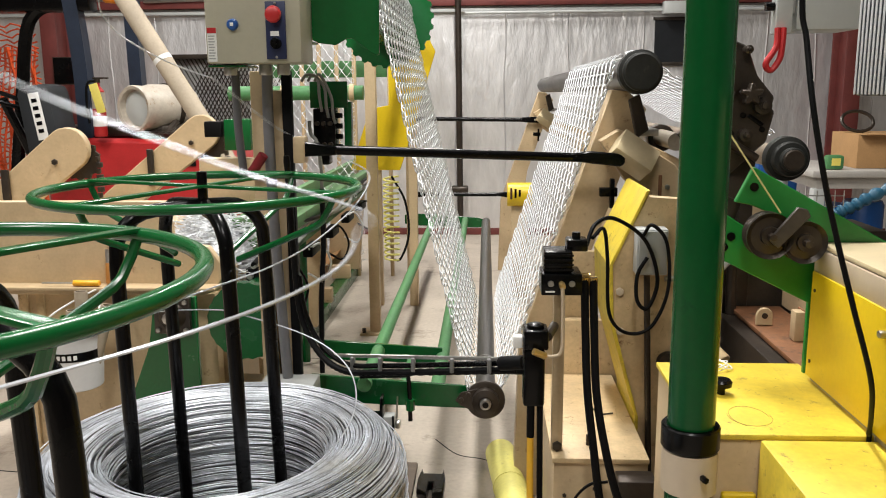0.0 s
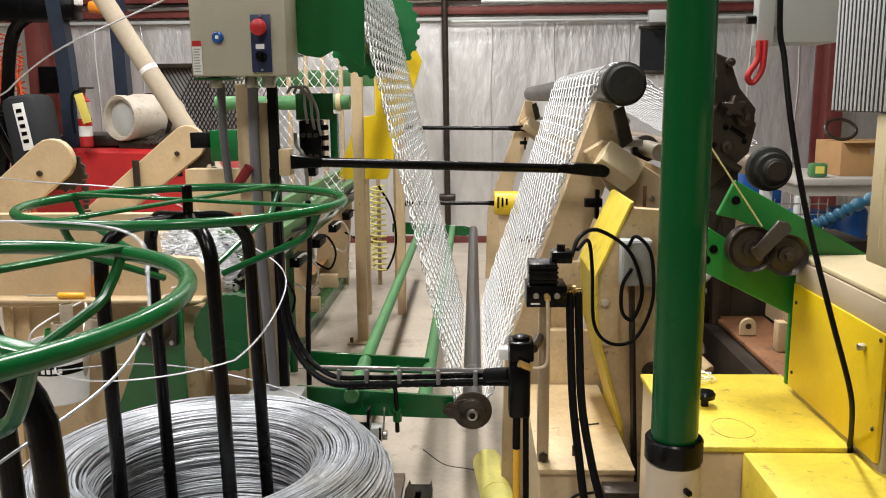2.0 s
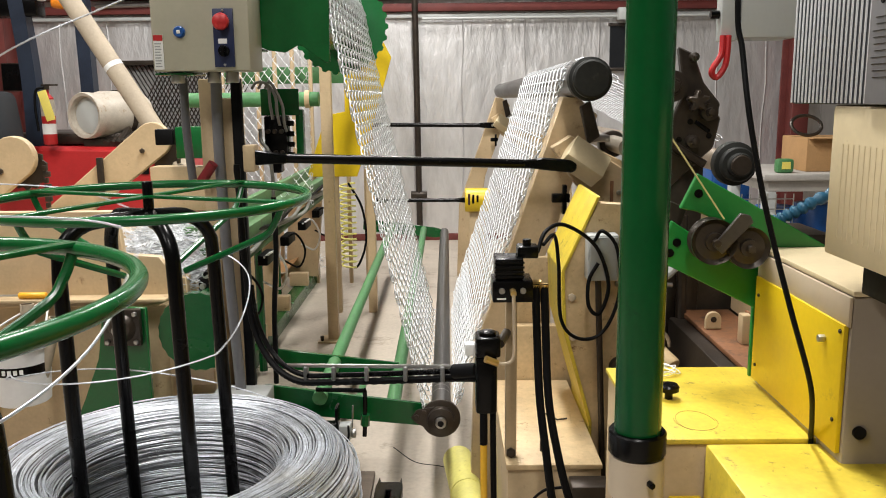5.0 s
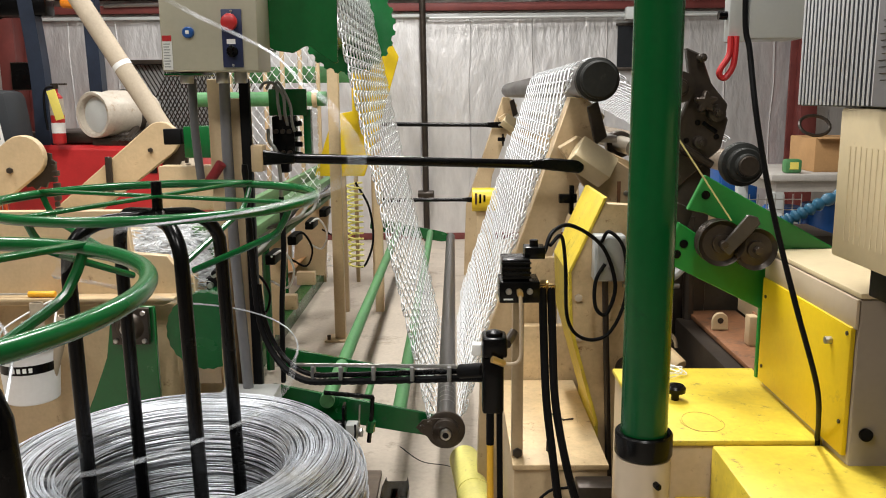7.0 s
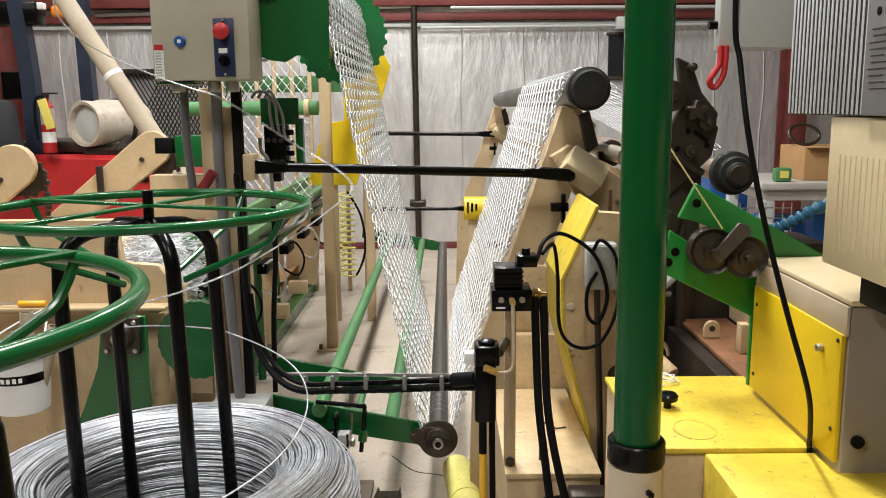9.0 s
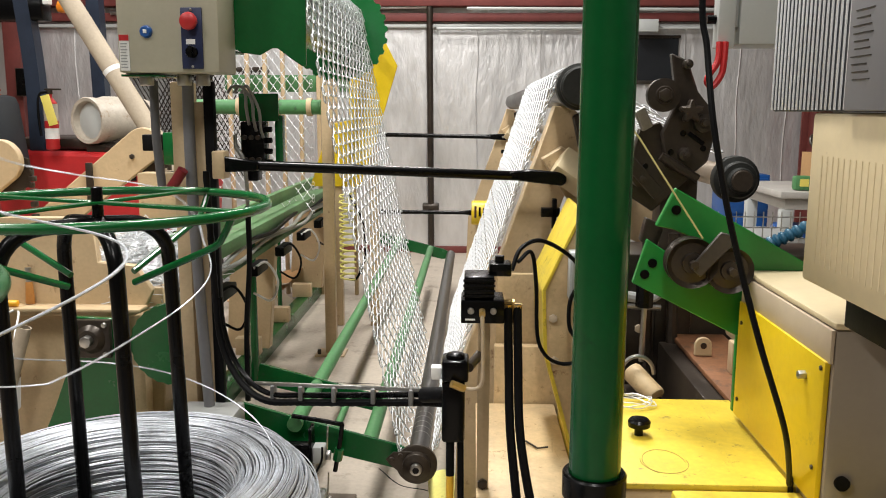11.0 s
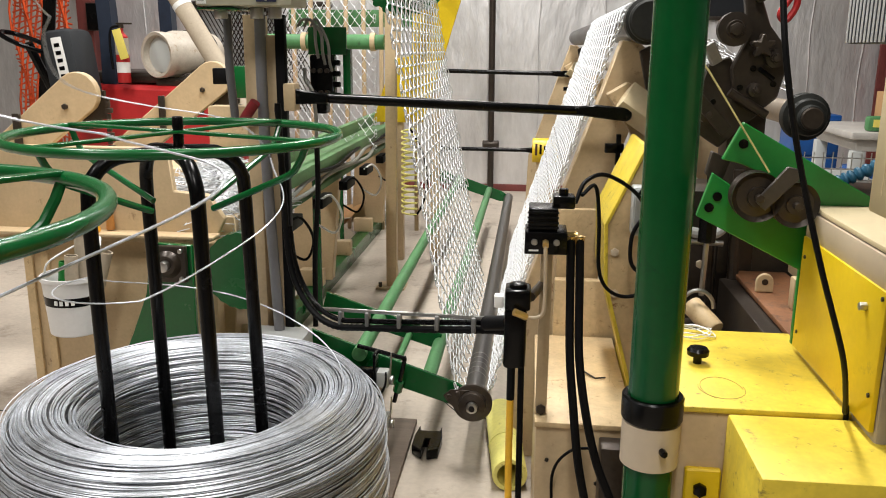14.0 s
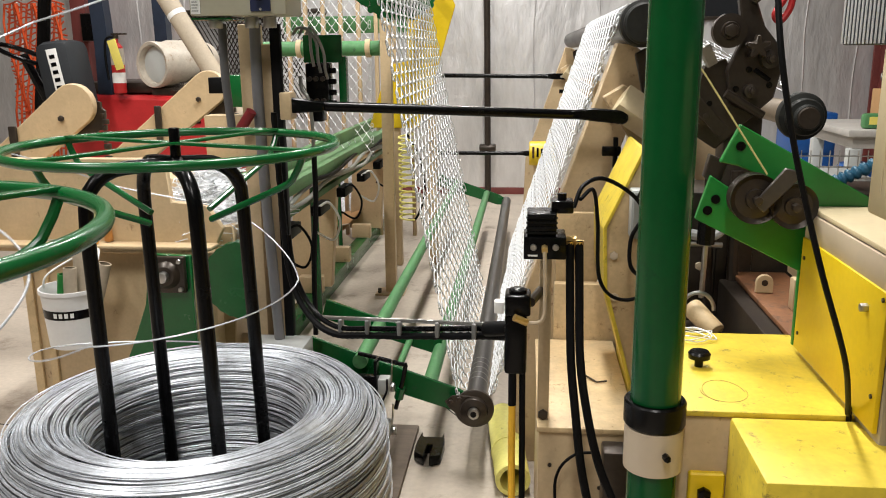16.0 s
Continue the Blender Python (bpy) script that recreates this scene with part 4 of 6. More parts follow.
# ---- drive housing with yellow rim ----
dh = thing("drive_housing", "cream drive housing with chipped yellow rim guard", "machine housing", (0.85, 2.5, 0))
edge = [(0.765, 1.215), (0.668, 1.0), (0.676, 0.83), (0.755, 0.545), (0.755, 0.02)]
part("face", plate([(0.770, 1.2), (0.671, 0.998), (0.679, 0.828), (0.759, 0.552), (0.762, 0.535), (0.762, 0.02), (0.86, 0.02), (0.86, 1.1), (0.9, 1.19)], 2.53, 2.56, 0.003), BEIGE_DIRTY, dh, "rusty dirty cream face plate")
for (x0, z0), (x1, z1) in zip(edge, edge[1:]):
    part("rim_guard", plate([(x0, z0), (x1, z1), (x1 + 0.01, z1 + 0.002), (x0 + 0.01, z0 + 0.002)], 2.522, 2.86, 0.001), YELLOW, dh, "chipped yellow rim sheet")
for x, z in ((0.70, 0.925), (0.706, 0.807), (0.93, 0.9)):
    part("bolt", bolt((x, 2.53, z), (0, -1, 0), 0.012, 0.01), BEIGE_CLEAN, dh)
part("hub", lathe([(0, 0), (0.012, 0), (0.014, 0.01), (0.03, 0.012), (0.033, 0.03), (0, 0.03)], (0.845, 2.5, 0.715), (0, 1, 0), 20), DARK_STEEL, dh, "greasy black shaft hub")
jb = thing("junction_box", "small grey steel junction box on the housing", "electrical box", (0.77, 2.5, 1.0))
part("case", box(0.735, 0.82, 2.47, 2.529, 0.985, 1.115, 0.004), GREY_LIGHT, jb)
part("lid", box(0.74, 0.815, 2.463, 2.4695, 0.99, 1.11, 0.003), GREY, jb)
part("conduit", rod((0.82, 2.5, 0.97), (0.98, 2.5, 0.965), 0.008, seg=10), STEEL, jb)
part("loop_cable", tube(smooth_path([(0.575, 2.3, 1.10), (0.60, 2.33, 1.15), (0.66, 2.4, 1.155), (0.75, 2.44, 1.09), (0.79, 2.45, 0.98), (0.765, 2.44, 0.90), (0.735, 2.44, 0.92), (0.735, 2.45, 0.99), (0.76, 2.45, 1.04)], 7), 0.0055, 8), RUBBER, jb)
part("loop_cable", tube(smooth_path([(0.59, 2.3, 1.12), (0.625, 2.35, 1.135), (0.64, 2.37, 1.05), (0.65, 2.38, 0.9), (0.70, 2.4, 0.84), (0.77, 2.42, 0.85), (0.815, 2.43, 0.95), (0.81, 2.44, 1.08), (0.77, 2.45, 1.13), (0.75, 2.46, 1.10)], 7), 0.005, 8), RUBBER, jb)
part("drop_pipe", rod((0.77, 2.5, 0.985), (0.80, 2.5, 0.3), 0.009, seg=10), DARK_STEEL, jb)

# ---- platform, small post, valve and regulator ----
pf = thing("platform_box", "cream steel step box with rusty worn top", "platform", (0.62, 2.6, 0))
part("top", box(0.495, 0.752, 2.27, 2.95, 0.515, 0.53, 0.003), BEIGE_DIRTY, pf, "worn dirty cream top plate")
part("front", box(0.50, 0.75, 2.28, 2.29, 0.0, 0.514, 0.002), BEIGE, pf)
part("side", box(0.50, 0.51, 2.291, 2.95, 0.0, 0.514, 0.002), BEIGE, pf)
part("rear_box", box(0.555, 0.80, 2.96, 3.0, 0.0, 0.72, 0.004), BEIGE_DIRTY, pf)
part("rear_top", box(0.56, 0.70, 3.01, 3.04, 0.7, 0.95, 0.003), BEIGE_DIRTY, pf)
part("stud", rod((0.60, 2.36, 0.53), (0.60, 2.36, 0.56), 0.006, seg=8), DARK_STEEL, pf)
part("hex_key", tube([(0.64, 2.62, 0.536), (0.67, 2.57, 0.536), (0.70, 2.58, 0.536)], 0.003, 6), DARK_STEEL, pf)
for x, z in ((0.53, 0.42), (0.61, 0.44), (0.66, 0.36), (0.55, 0.2)):
    part("rivet", bolt((x, 2.28, z), (0, -1, 0), 0.006, 0.004), DARK_STEEL, pf)
part("flex_line", tube(smooth_path([(0.64, 2.25, 0.475), (0.59, 2.24, 0.47), (0.55, 2.24, 0.42), (0.545, 2.24, 0.33), (0.57, 2.24, 0.1)], 6), 0.004, 8), RUBBER, pf)
part("rear_motor", box(0.66, 0.76, 2.2, 2.27, 0.3, 0.5, 0.006), DARK_STEEL, pf, "dark motor housing")
vp = thing("valve_post", "cream square post carrying pneumatic valve and regulator", "valve stand", (0.51, 2.33, 0.53))
part("post", box(0.496, 0.526, 2.32, 2.35, 0.53, 1.03, 0.002), BEIGE, vp)
part("post_bolt", bolt((0.511, 2.32, 0.545), (0, -1, 0), 0.014, 0.012), DARK_STEEL, vp)
block_part = part("valve_block", box(0.455, 0.555, 2.2, 2.3, 0.992, 1.046, 0.003), BLACK, vp, "black anodised valve block")
vbody_part = part("valve_body", box(0.462, 0.532, 2.21, 2.3, 1.047, 1.10, 0.004), BLACK, vp)
for k in range(4):
    part("body_rib", box(0.460, 0.534, 2.207, 2.209, 1.053 + 0.012 * k, 1.058 + 0.012 * k, 0), RUBBER, vbody_part)
part("solenoid", box(0.52, 0.572, 2.24, 2.3, 1.095, 1.125, 0.004), BLACK, vp, "black solenoid plug")
part("solenoid_cap", rod((0.545, 2.27, 1.125), (0.545, 2.27, 1.14), 0.011, seg=12), BLACK, vp)
for x in (0.478, 0.53):
    part("port_plug", lathe([(0, 0), (0.007, 0), (0.008, 0.003), (0.008, 0.006), (0, 0.006)], (x, 2.195, 1.022), (0, 1, 0), 16), STEEL, block_part)
part("name_bar", box(0.465, 0.488, 2.198, 2.1995, 1.0, 1.004, 0), WHITE, block_part)
part("brass_fitting", rod((0.504, 2.2, 1.022), (0.504, 2.165, 1.022), 0.008, seg=6), BRASS, block_part)
part("side_fitting", rod((0.555, 2.25, 1.03), (0.58, 2.25, 1.03), 0.009, seg=6), BRASS, block_part)
part("air_line", tube(smooth_path([(0.504, 2.168, 1.02), (0.506, 2.168, 0.97), (0.507, 2.17, 0.9), (0.505, 2.17, 0.86), (0.49, 2.17, 0.845), (0.455, 2.17, 0.845)], 5), 0.0048, 8), mat("tan_air_line", (0.5, 0.4, 0.28), 0.45), vp)
part("elbow", rod((0.465, 2.17, 0.845), (0.435, 2.16, 0.86), 0.009, seg=8), BRASS, vp)
reg_part = part("regulator_head", box(0.412, 0.474, 2.18, 2.26, 0.855, 0.905, 0.006), BLACK, vp, "black air regulator head")
part("regulator_dial", lathe([(0, 0), (0.022, 0), (0.022, 0.008), (0.012, 0.012), (0, 0.012)], (0.443, 2.22, 0.905), seg=18), BLACK, reg_part)
part("filter_bowl", box(0.412, 0.466, 2.185, 2.255, 0.705, 0.854, 0.008), BLACK, vp, "black filter bowl")
part("port_cap", box(0.386, 0.41, 2.2, 2.23, 0.855, 0.885, 0.003), WHITE, reg_part)
part("mount", rod((0.474, 2.22, 0.88), (0.5, 2.33, 0.88), 0.012, seg=10), DARK_STEEL, vp)
hs = thing("air_hose", "yellow air hose with black fitting running to the floor", "hose", (0.44, 2.2, 0))
part("fitting", rod((0.432, 2.2, 0.705), (0.432, 2.2, 0.62), 0.010, seg=12), RUBBER, hs)
part("hose", tube(smooth_path([(0.432, 2.2, 0.63), (0.432, 2.19, 0.5), (0.435, 2.16, 0.35), (0.445, 2.12, 0.2), (0.455, 2.05, 0.05), (0.46, 1.9, 0.012), (0.4, 1.6, 0.012)], 6), 0.009, 10), mat("yellow_air_hose", (0.75, 0.42, 0.03), 0.45), hs)
hs = thing("black_hose", "black rubber hose beside the regulator", "hose", (0.46, 2.2, 0))
part("hose", tube(smooth_path([(0.456, 2.21, 0.71), (0.458, 2.21, 0.5), (0.46, 2.2, 0.25), (0.465, 2.2, 0.01)], 6), 0.008, 10), RUBBER, hs)
for dx in (0.0, 0.022):
    hs = thing("heavy_hose", "thick black hose drooping from the valve", "hose", (0.57, 2.2, 0))
    part("hose", tube(smooth_path([(0.565 + dx, 2.24, 1.03), (0.568 + dx, 2.22, 0.9), (0.572 + dx, 2.18, 0.75), (0.585 + dx * 1.3, 2.14, 0.62), (0.60 + dx * 2, 2.12, 0.5), (0.625 + dx * 3, 2.1, 0.38), (0.66 + dx * 3, 2.1, 0.2), (0.68 + dx * 3, 2.1, 0.01)], 6), 0.0105, 10), RUBBER, hs)
    part("collar", rod((0.565 + dx, 2.24, 1.03), (0.565 + dx, 2.242, 0.985), 0.0115, seg=10), BRASS, hs)

# ---- cable tray to the regulator ----
ct = thing("cable_tray", "black ribbed conduit strapped along a steel bar", "conduit", (0.1, 2.6, 0.65))
run = smooth_path([(-0.30, 2.74, 1.3), (-0.29, 2.74, 1.0), (-0.27, 2.72, 0.8), (-0.21, 2.68, 0.69), (-0.12, 2.62, 0.648), (0.0, 2.56, 0.664), (0.2, 2.45, 0.706), (0.36, 2.36, 0.742), (0.42, 2.3, 0.762)], 14)
part("conduit", tube(run, 0.0105, 10, radii=[0.0112 if k % 2 else 0.0094 for k in range(len(run))]), RUBBER, ct, "ribbed black conduit")
part("conduit", tube([p + Vector((0.012, 0.0, 0.021)) for p in run[20:]], 0.008, 10), BLACK, ct, "smooth black conduit")
part("bar", tube([Vector((-0.16, 2.66, 0.684)), Vector((0.42, 2.31, 0.79))], 0.006, 8), STEEL, ct, "bright steel bar")
for t in (0.12, 0.28, 0.46, 0.66, 0.84):
    x, y = -0.16 + 0.58 * t, 2.66 - 0.35 * t
    part("strap", box(x - 0.006, x + 0.006, y - 0.018, y + 0.018, 0.64 + 0.112 * t, 0.682 + 0.112 * t, 0.004), TIE_GREY, ct, "grey tie strap")
part("end_grip", rod((0.36, 2.35, 0.765), (0.42, 2.3, 0.785), 0.02, seg=14), RUBBER, ct)

# ---- weaver side: column with control box ----
col = thing("machine_column", "cream steel column with conduits beside the weaver", "column", (-0.36, 2.85, 0))
part("tube_left", box(-0.436, -0.394, 2.85, 2.97, 0.02, 1.56, 0.004), BEIGE, col)
part("tube_right", box(-0.366, -0.334, 2.85, 2.97, 0.02, 1.5, 0.004), BEIGE, col)
part("back_web", box(-0.393, -0.367, 2.93, 2.96, 0.02, 1.5, 0.002), DARK_STEEL, col)
part("grey_conduit", tube(smooth_path([(-0.37, 2.82, 1.56), (-0.375, 2.83, 1.45), (-0.375, 2.83, 1.3), (-0.368, 2.83, 1.0), (-0.34, 2.8, 0.56)], 6), 0.017, 12), mat("grey_pvc", (0.16, 0.16, 0.17), 0.45), col, "grey plastic conduit")
part("black_chain", box(-0.330, -0.300, 2.83, 2.86, 0.45, 1.56, 0.003), RUBBER, col, "black cable carrier")
part("side_conduit", tube(smooth_path([(-0.465, 2.8, 1.56), (-0.465, 2.8, 1.4), (-0.455, 2.8, 1.25)], 5), 0.013, 12), mat("dark_grey_pvc", (0.1, 0.1, 0.105), 0.45), col)
part("foot_box", box(-0.42, -0.24, 2.7, 2.84, 0.5, 0.56, 0.004), GREY, col, "grey junction foot")
part("foot_stand", box(-0.40, -0.26, 2.72, 2.82, 0.0, 0.5, 0.004), BEIGE, col)
part("clamp_block", box(-0.27, -0.235, 2.7, 2.76, 1.28, 1.36, 0.004), BEIGE, col)
part("lever", tube([(-0.43, 2.8, 1.24), (-0.385, 2.79, 1.30)], 0.016, 12), mat("dark_red_grip", (0.2, 0.01, 0.015), 0.5), col, "dark red lever grip")
box_ = thing("control_box", "sage grey control box with red stop button", "control box", (-0.36, 2.7, 1.6))
part("case", box(-0.505, -0.222, 2.655, 2.82, 1.578, 2.02, 0.006), GREIGE, box_)
part("flange", box(-0.51, -0.4, 2.68, 2.82, 1.568, 1.574, 0.001), GREEN, box_)
button_part = part("blue_button", lathe([(0, 0), (0.013, 0), (0.016, 0.003), (0.017, 0.012), (0, 0.012)], (-0.422, 2.643, 1.688), (0, 1, 0), 24), BLUE, box_, "round blue push button")
part("button_mark", box(-0.427, -0.417, 2.6415, 2.6427, 1.683, 1.693, 0.001), WHITE, button_part)
plate_part = part("switch_plate", box(-0.324, -0.265, 2.648, 2.654, 1.588, 1.752, 0.003), LABEL_BLUE, box_, "navy switch plate")
part("stop_button", lathe([(0, 0), (0.016, 0.0), (0.022, 0.004), (0.0245, 0.012), (0.0225, 0.02), (0.014, 0.022), (0.014, 0.032), (0, 0.032)], (-0.296, 2.617, 1.714), (0, 1, 0), 28), RED, plate_part, "red mushroom stop button")
part("rotary_switch", lathe([(0, 0), (0.014, 0), (0.016, 0.004), (0.016, 0.016), (0, 0.016)], (-0.294, 2.632, 1.633), (0, 1, 0), 24), BLACK, plate_part)
part("switch_lever", box(-0.299, -0.289, 2.622, 2.633, 1.617, 1.649, 0.002), BLACK, plate_part)
part("legend", box(-0.31, -0.285, 2.6465, 2.6478, 1.654, 1.668, 0), WHITE, plate_part)
label_part = part("label_sheet", box(-0.499, -0.472, 2.6525, 2.6545, 1.583, 1.68, 0), WHITE, box_, "white warning label")
part("label_head", box(-0.499, -0.472, 2.6515, 2.6522, 1.664, 1.68, 0), RED, label_part)
for k in range(9):
    part("print_bar", box(-0.496, -0.477 - 0.003 * (k % 2), 2.6515, 2.6522, 1.59 + 0.008 * k, 1.5935 + 0.008 * k, 0), GREY, label_part)
for x in (-0.465, -0.355, -0.30):
    part("gland", rod((x, 2.75, 1.545), (x, 2.75, 1.578), 0.02, seg=10, bevel=0.003), STEEL, box_)
for z in (1.594, 1.746):
    part("screw", bolt((-0.294, 2.648, z), (0, -1, 0), 0.004, 0.003), STEEL, box_)
# manifold beside the column
mf = thing("air_manifold", "black pneumatic manifold with bent grey air pipes", "manifold", (-0.24, 3.0, 1.3))
part("block", box(-0.265, -0.19, 2.99, 3.06, 1.29, 1.44, 0.005), BLACK, mf)
part("lower_block", box(-0.255, -0.215, 3.0, 3.06, 1.25, 1.289, 0.005), BLACK, mf)
part("green_plate", box(-0.29, -0.16, 3.07, 3.08, 1.44, 1.53, 0.002), GREEN, mf)
part("green_side", box(-0.175, -0.15, 3.08, 3.12, 1.28, 1.46, 0.002), GREEN, mf)
GREY_PIPE = mat("grey_air_pipe", (0.2, 0.2, 0.18), 0.4, metal=0.3)
for k in range(3):
    x = -0.275 + 0.022 * k
    part("air_pipe", tube(smooth_path([(x - 0.02, 2.97, 1.53), (x, 2.96, 1.55), (x + 0.035, 2.96, 1.54 - 0.03 * k), (x + 0.04, 2.96, 1.48 - 0.03 * k), (x + 0.045, 2.97, 1.43 - 0.02 * k)], 5), 0.005, 8), GREY_PIPE, mf)
part("air_pipe", tube(smooth_path([(-0.265, 2.93, 1.40), (-0.26, 2.92, 1.36), (-0.235, 2.9, 1.33), (-0.225, 2.9, 1.25), (-0.225, 2.9, 1.18)], 5), 0.006, 8), GREY_PIPE, mf)
for k in range(6):
    part("fitting", rod((-0.25 + 0.022 * (k % 3), 2.975, 1.32 + 0.07 * (k // 3)), (-0.25 + 0.022 * (k % 3), 2.99, 1.32 + 0.07 * (k // 3)), 0.008, seg=10), DARK_STEEL, mf)
for k in range(4):
    part("side_bolt", bolt((-0.19, 3.02, 1.31 + 0.035 * k), (1, 0, 0), 0.009, 0.02), BLACK, mf)
part("drop_hose", tube(smooth_path([(-0.225, 2.9, 1.18), (-0.225, 2.9, 1.0), (-0.235, 2.88, 0.8), (-0.24, 2.88, 0.55)], 5), 0.009, 8), RUBBER, mf)

# ---- weaver: long bench behind the column ----
wv = thing("weaver_bench", "green and cream chain-link weaving bench", "weaving machine", (-0.7, 4.8, 0))
part("floor_rail", box(-0.83, -0.74, 3.9, 7.1, 0.0, 0.1, 0.004), GREEN, wv, "green floor rail")
part("rail_stay", rod((-0.845, 5.9, 0.0), (-0.845, 5.9, 0.84), 0.016, seg=10), GREEN, wv)
for k in range(4):
    y = 4.1 + 0.75 * k
    part("foot_block", box(-0.86, -0.72, y, y + 0.07, 0.1, 0.2, 0.006), BEIGE, wv)
part("front_channel", box(-0.66, -0.60, 3.5, 7.1, 0.84, 0.9, 0.003), OLIVE, wv, "worn olive-green channel")
part("tray", box(-0.86, -0.662, 3.5, 7.1, 0.83, 0.842, 0.002), OLIVE, wv)
part("upper_beam", box(-0.72, -0.68, 3.5, 7.1, 0.92, 0.99, 0.003), OLIVE, wv)
part("lower_beam", box(-0.64, -0.61, 3.5, 7.0, 0.74, 0.77, 0.003), OLIVE, wv)
for y in (3.3, 5.0, 6.7):
    part("leg", plate([(-0.95, 0.1), (-0.7, 0.1), (-0.65, 0.7), (-0.66, 0.83), (-0.9, 0.83)], y, y + 0.07, 0.004), BEIGE, wv)
for k in range(9):
    y = 3.5 + 0.4 * k
    part("slat", box(-1.45 + 0.14 * k, -1.42 + 0.14 * k, 6.9, 6.94, 0.0, 2.2, 0.003), BEIGE, wv)
part("top_beam", box(-1.5, -0.4, 7.0, 7.06, 1.62, 1.75, 0.004), GREEN_PALE, wv)
part("thin_leg", rod((-0.68, 4.6, 0.02), (-0.68, 4.6, 0.83), 0.022, seg=10), GREEN, wv)
for k in range(3):
    pts = [(-0.60 + 0.02 * math.sin(j * 1.7 + k), 3.3 + 0.45 * j, 0.79 + 0.03 * k + 0.014 * math.sin(j * 2.3 + k * 2)) for j in range(9)]
    part("cable", tube(smooth_path(pts, 5), 0.011, 8), [GREY_CORD, GREY_CORD, RUBBER][k], wv)
for k in range(5):
    y = 3.6 + 0.55 * k
    part("actuator", box(-0.58, -0.53, y, y + 0.2, 0.70, 0.75, 0.005), RUBBER, wv)
    part("bent_hose", tube(smooth_path([(-0.55, y, 0.74), (-0.5, y + 0.05, 0.76), (-0.46, y + 0.1, 0.66), (-0.5, y + 0.12, 0.56), (-0.58, y + 0.1, 0.6)], 5), 0.006, 8), WHITE if k % 2 else RUBBER, wv)
gp_ = thing("cross_pipe", "worn pale green cross pipe with cream clips", "pipe", (-0.8, 5.45, 1.49))
part("pipe", rod((-1.3, 5.45, 1.495), (-0.45, 5.45, 1.495), 0.045, seg=20), GREEN_PALE, gp_)
for x in (-0.72, -0.52, -0.95):
    part("clip", lathe([(0.046, -0.015), (0.056, -0.015), (0.056, 0.015), (0.046, 0.015)], (x, 5.45, 1.495), (1, 0, 0), 18), BEIGE, gp_)
tp = thing("slim_post", "slim cream post bolted to the floor", "post", (-0.375, 5.25, 0))
part("post", box(-0.41, -0.345, 5.22, 5.28, 0.012, 2.3, 0.004), BEIGE, tp)
part("foot_plate", box(-0.47, -0.29, 5.17, 5.33, 0, 0.012, 0.003), BEIGE, tp)
for x in (-0.445, -0.315):
    part("anchor_bolt", bolt((x, 5.2, 0.012), (0, 0, 1), 0.012, 0.03), DARK_STEEL, tp)
ch = thing("coil_hose", "pale yellow coiled air hose hanging by the post", "hose", (-0.25, 5.0, 0.6))
part("coiled_hose", tube([(-0.255 + 0.045 * math.cos(k * 0.7), 5.15 + 0.045 * math.sin(k * 0.7), 1.0 - k * 0.0038) for k in range(136)], 0.006, 6), YELLOW_PALE, ch)
part("tail", tube(smooth_path([(-0.25, 5.15, 0.49), (-0.2, 5.15, 0.5), (-0.15, 5.15, 0.65), (-0.17, 5.15, 0.85), (-0.25, 5.16, 1.0)], 6), 0.007, 8), RUBBER, ch)

# ---- loose wire heaps ----
def wire_heap(cx, cy, z0, sx, sy, sz, n, seed, label):
    rnd = random.Random(seed)
    bm = bmesh.new()
    for i in range(n):
        a = rnd.uniform(0, 6.28)
        u = rnd.random() ** 0.5
        p = Vector((cx + sx * u * math.cos(a), cy + sy * u * math.sin(a), z0 + sz * (1 - u * u) * rnd.uniform(0.75, 1.0) + 0.01))
        pts = [p]
        for k in range(4):
            pts.append(pts[-1] + Vector((rnd.uniform(-0.05, 0.05), rnd.uniform(-0.05, 0.05), rnd.uniform(-0.018, 0.018))))
        for q in pts:
            q.z = max(q.z, z0 + 0.004)
        tube_open(bm, pts, 0.0022)
    core = lathe([(0, sz * 0.92), (0.35, sz * 0.8), (0.7, sz * 0.45), (0.95, 0.03), (0, 0)], (0, 0, 0), seg=24)
    bmesh.ops.transform(core, matrix=Matrix.Translation((cx, cy, z0)) @ Matrix.Diagonal((sx, sy, 1, 1)), verts=core.verts)
    h = thing("wire_heap", label, "scrap wire", (cx, cy, z0))
    part("tangled_wire", bm, FABRIC, h)
    part("matted_core", core, mat("matted_wire", (0.55, 0.56, 0.58), 0.5, metal=0.35, vary=0.4, scale=40), h)


def tube_open(bm, pts, r):
    rows = []
    for i, q in enumerate(pts):
        t = (pts[min(i + 1, len(pts) - 1)] - pts[max(i - 1, 0)]).normalized()
        u = t.orthogonal().normalized()
        v = t.cross(u)
        rows.append([bm.verts.new(q + u * (r * math.cos(a)) + v * (r * math.sin(a))) for a in (0, 2.094, 4.189)])
    for a, b in zip(rows, rows[1:]):
        for k in range(3):
            bm.faces.new((a[k], a[(k + 1) % 3], b[(k + 1) % 3], b[k]))


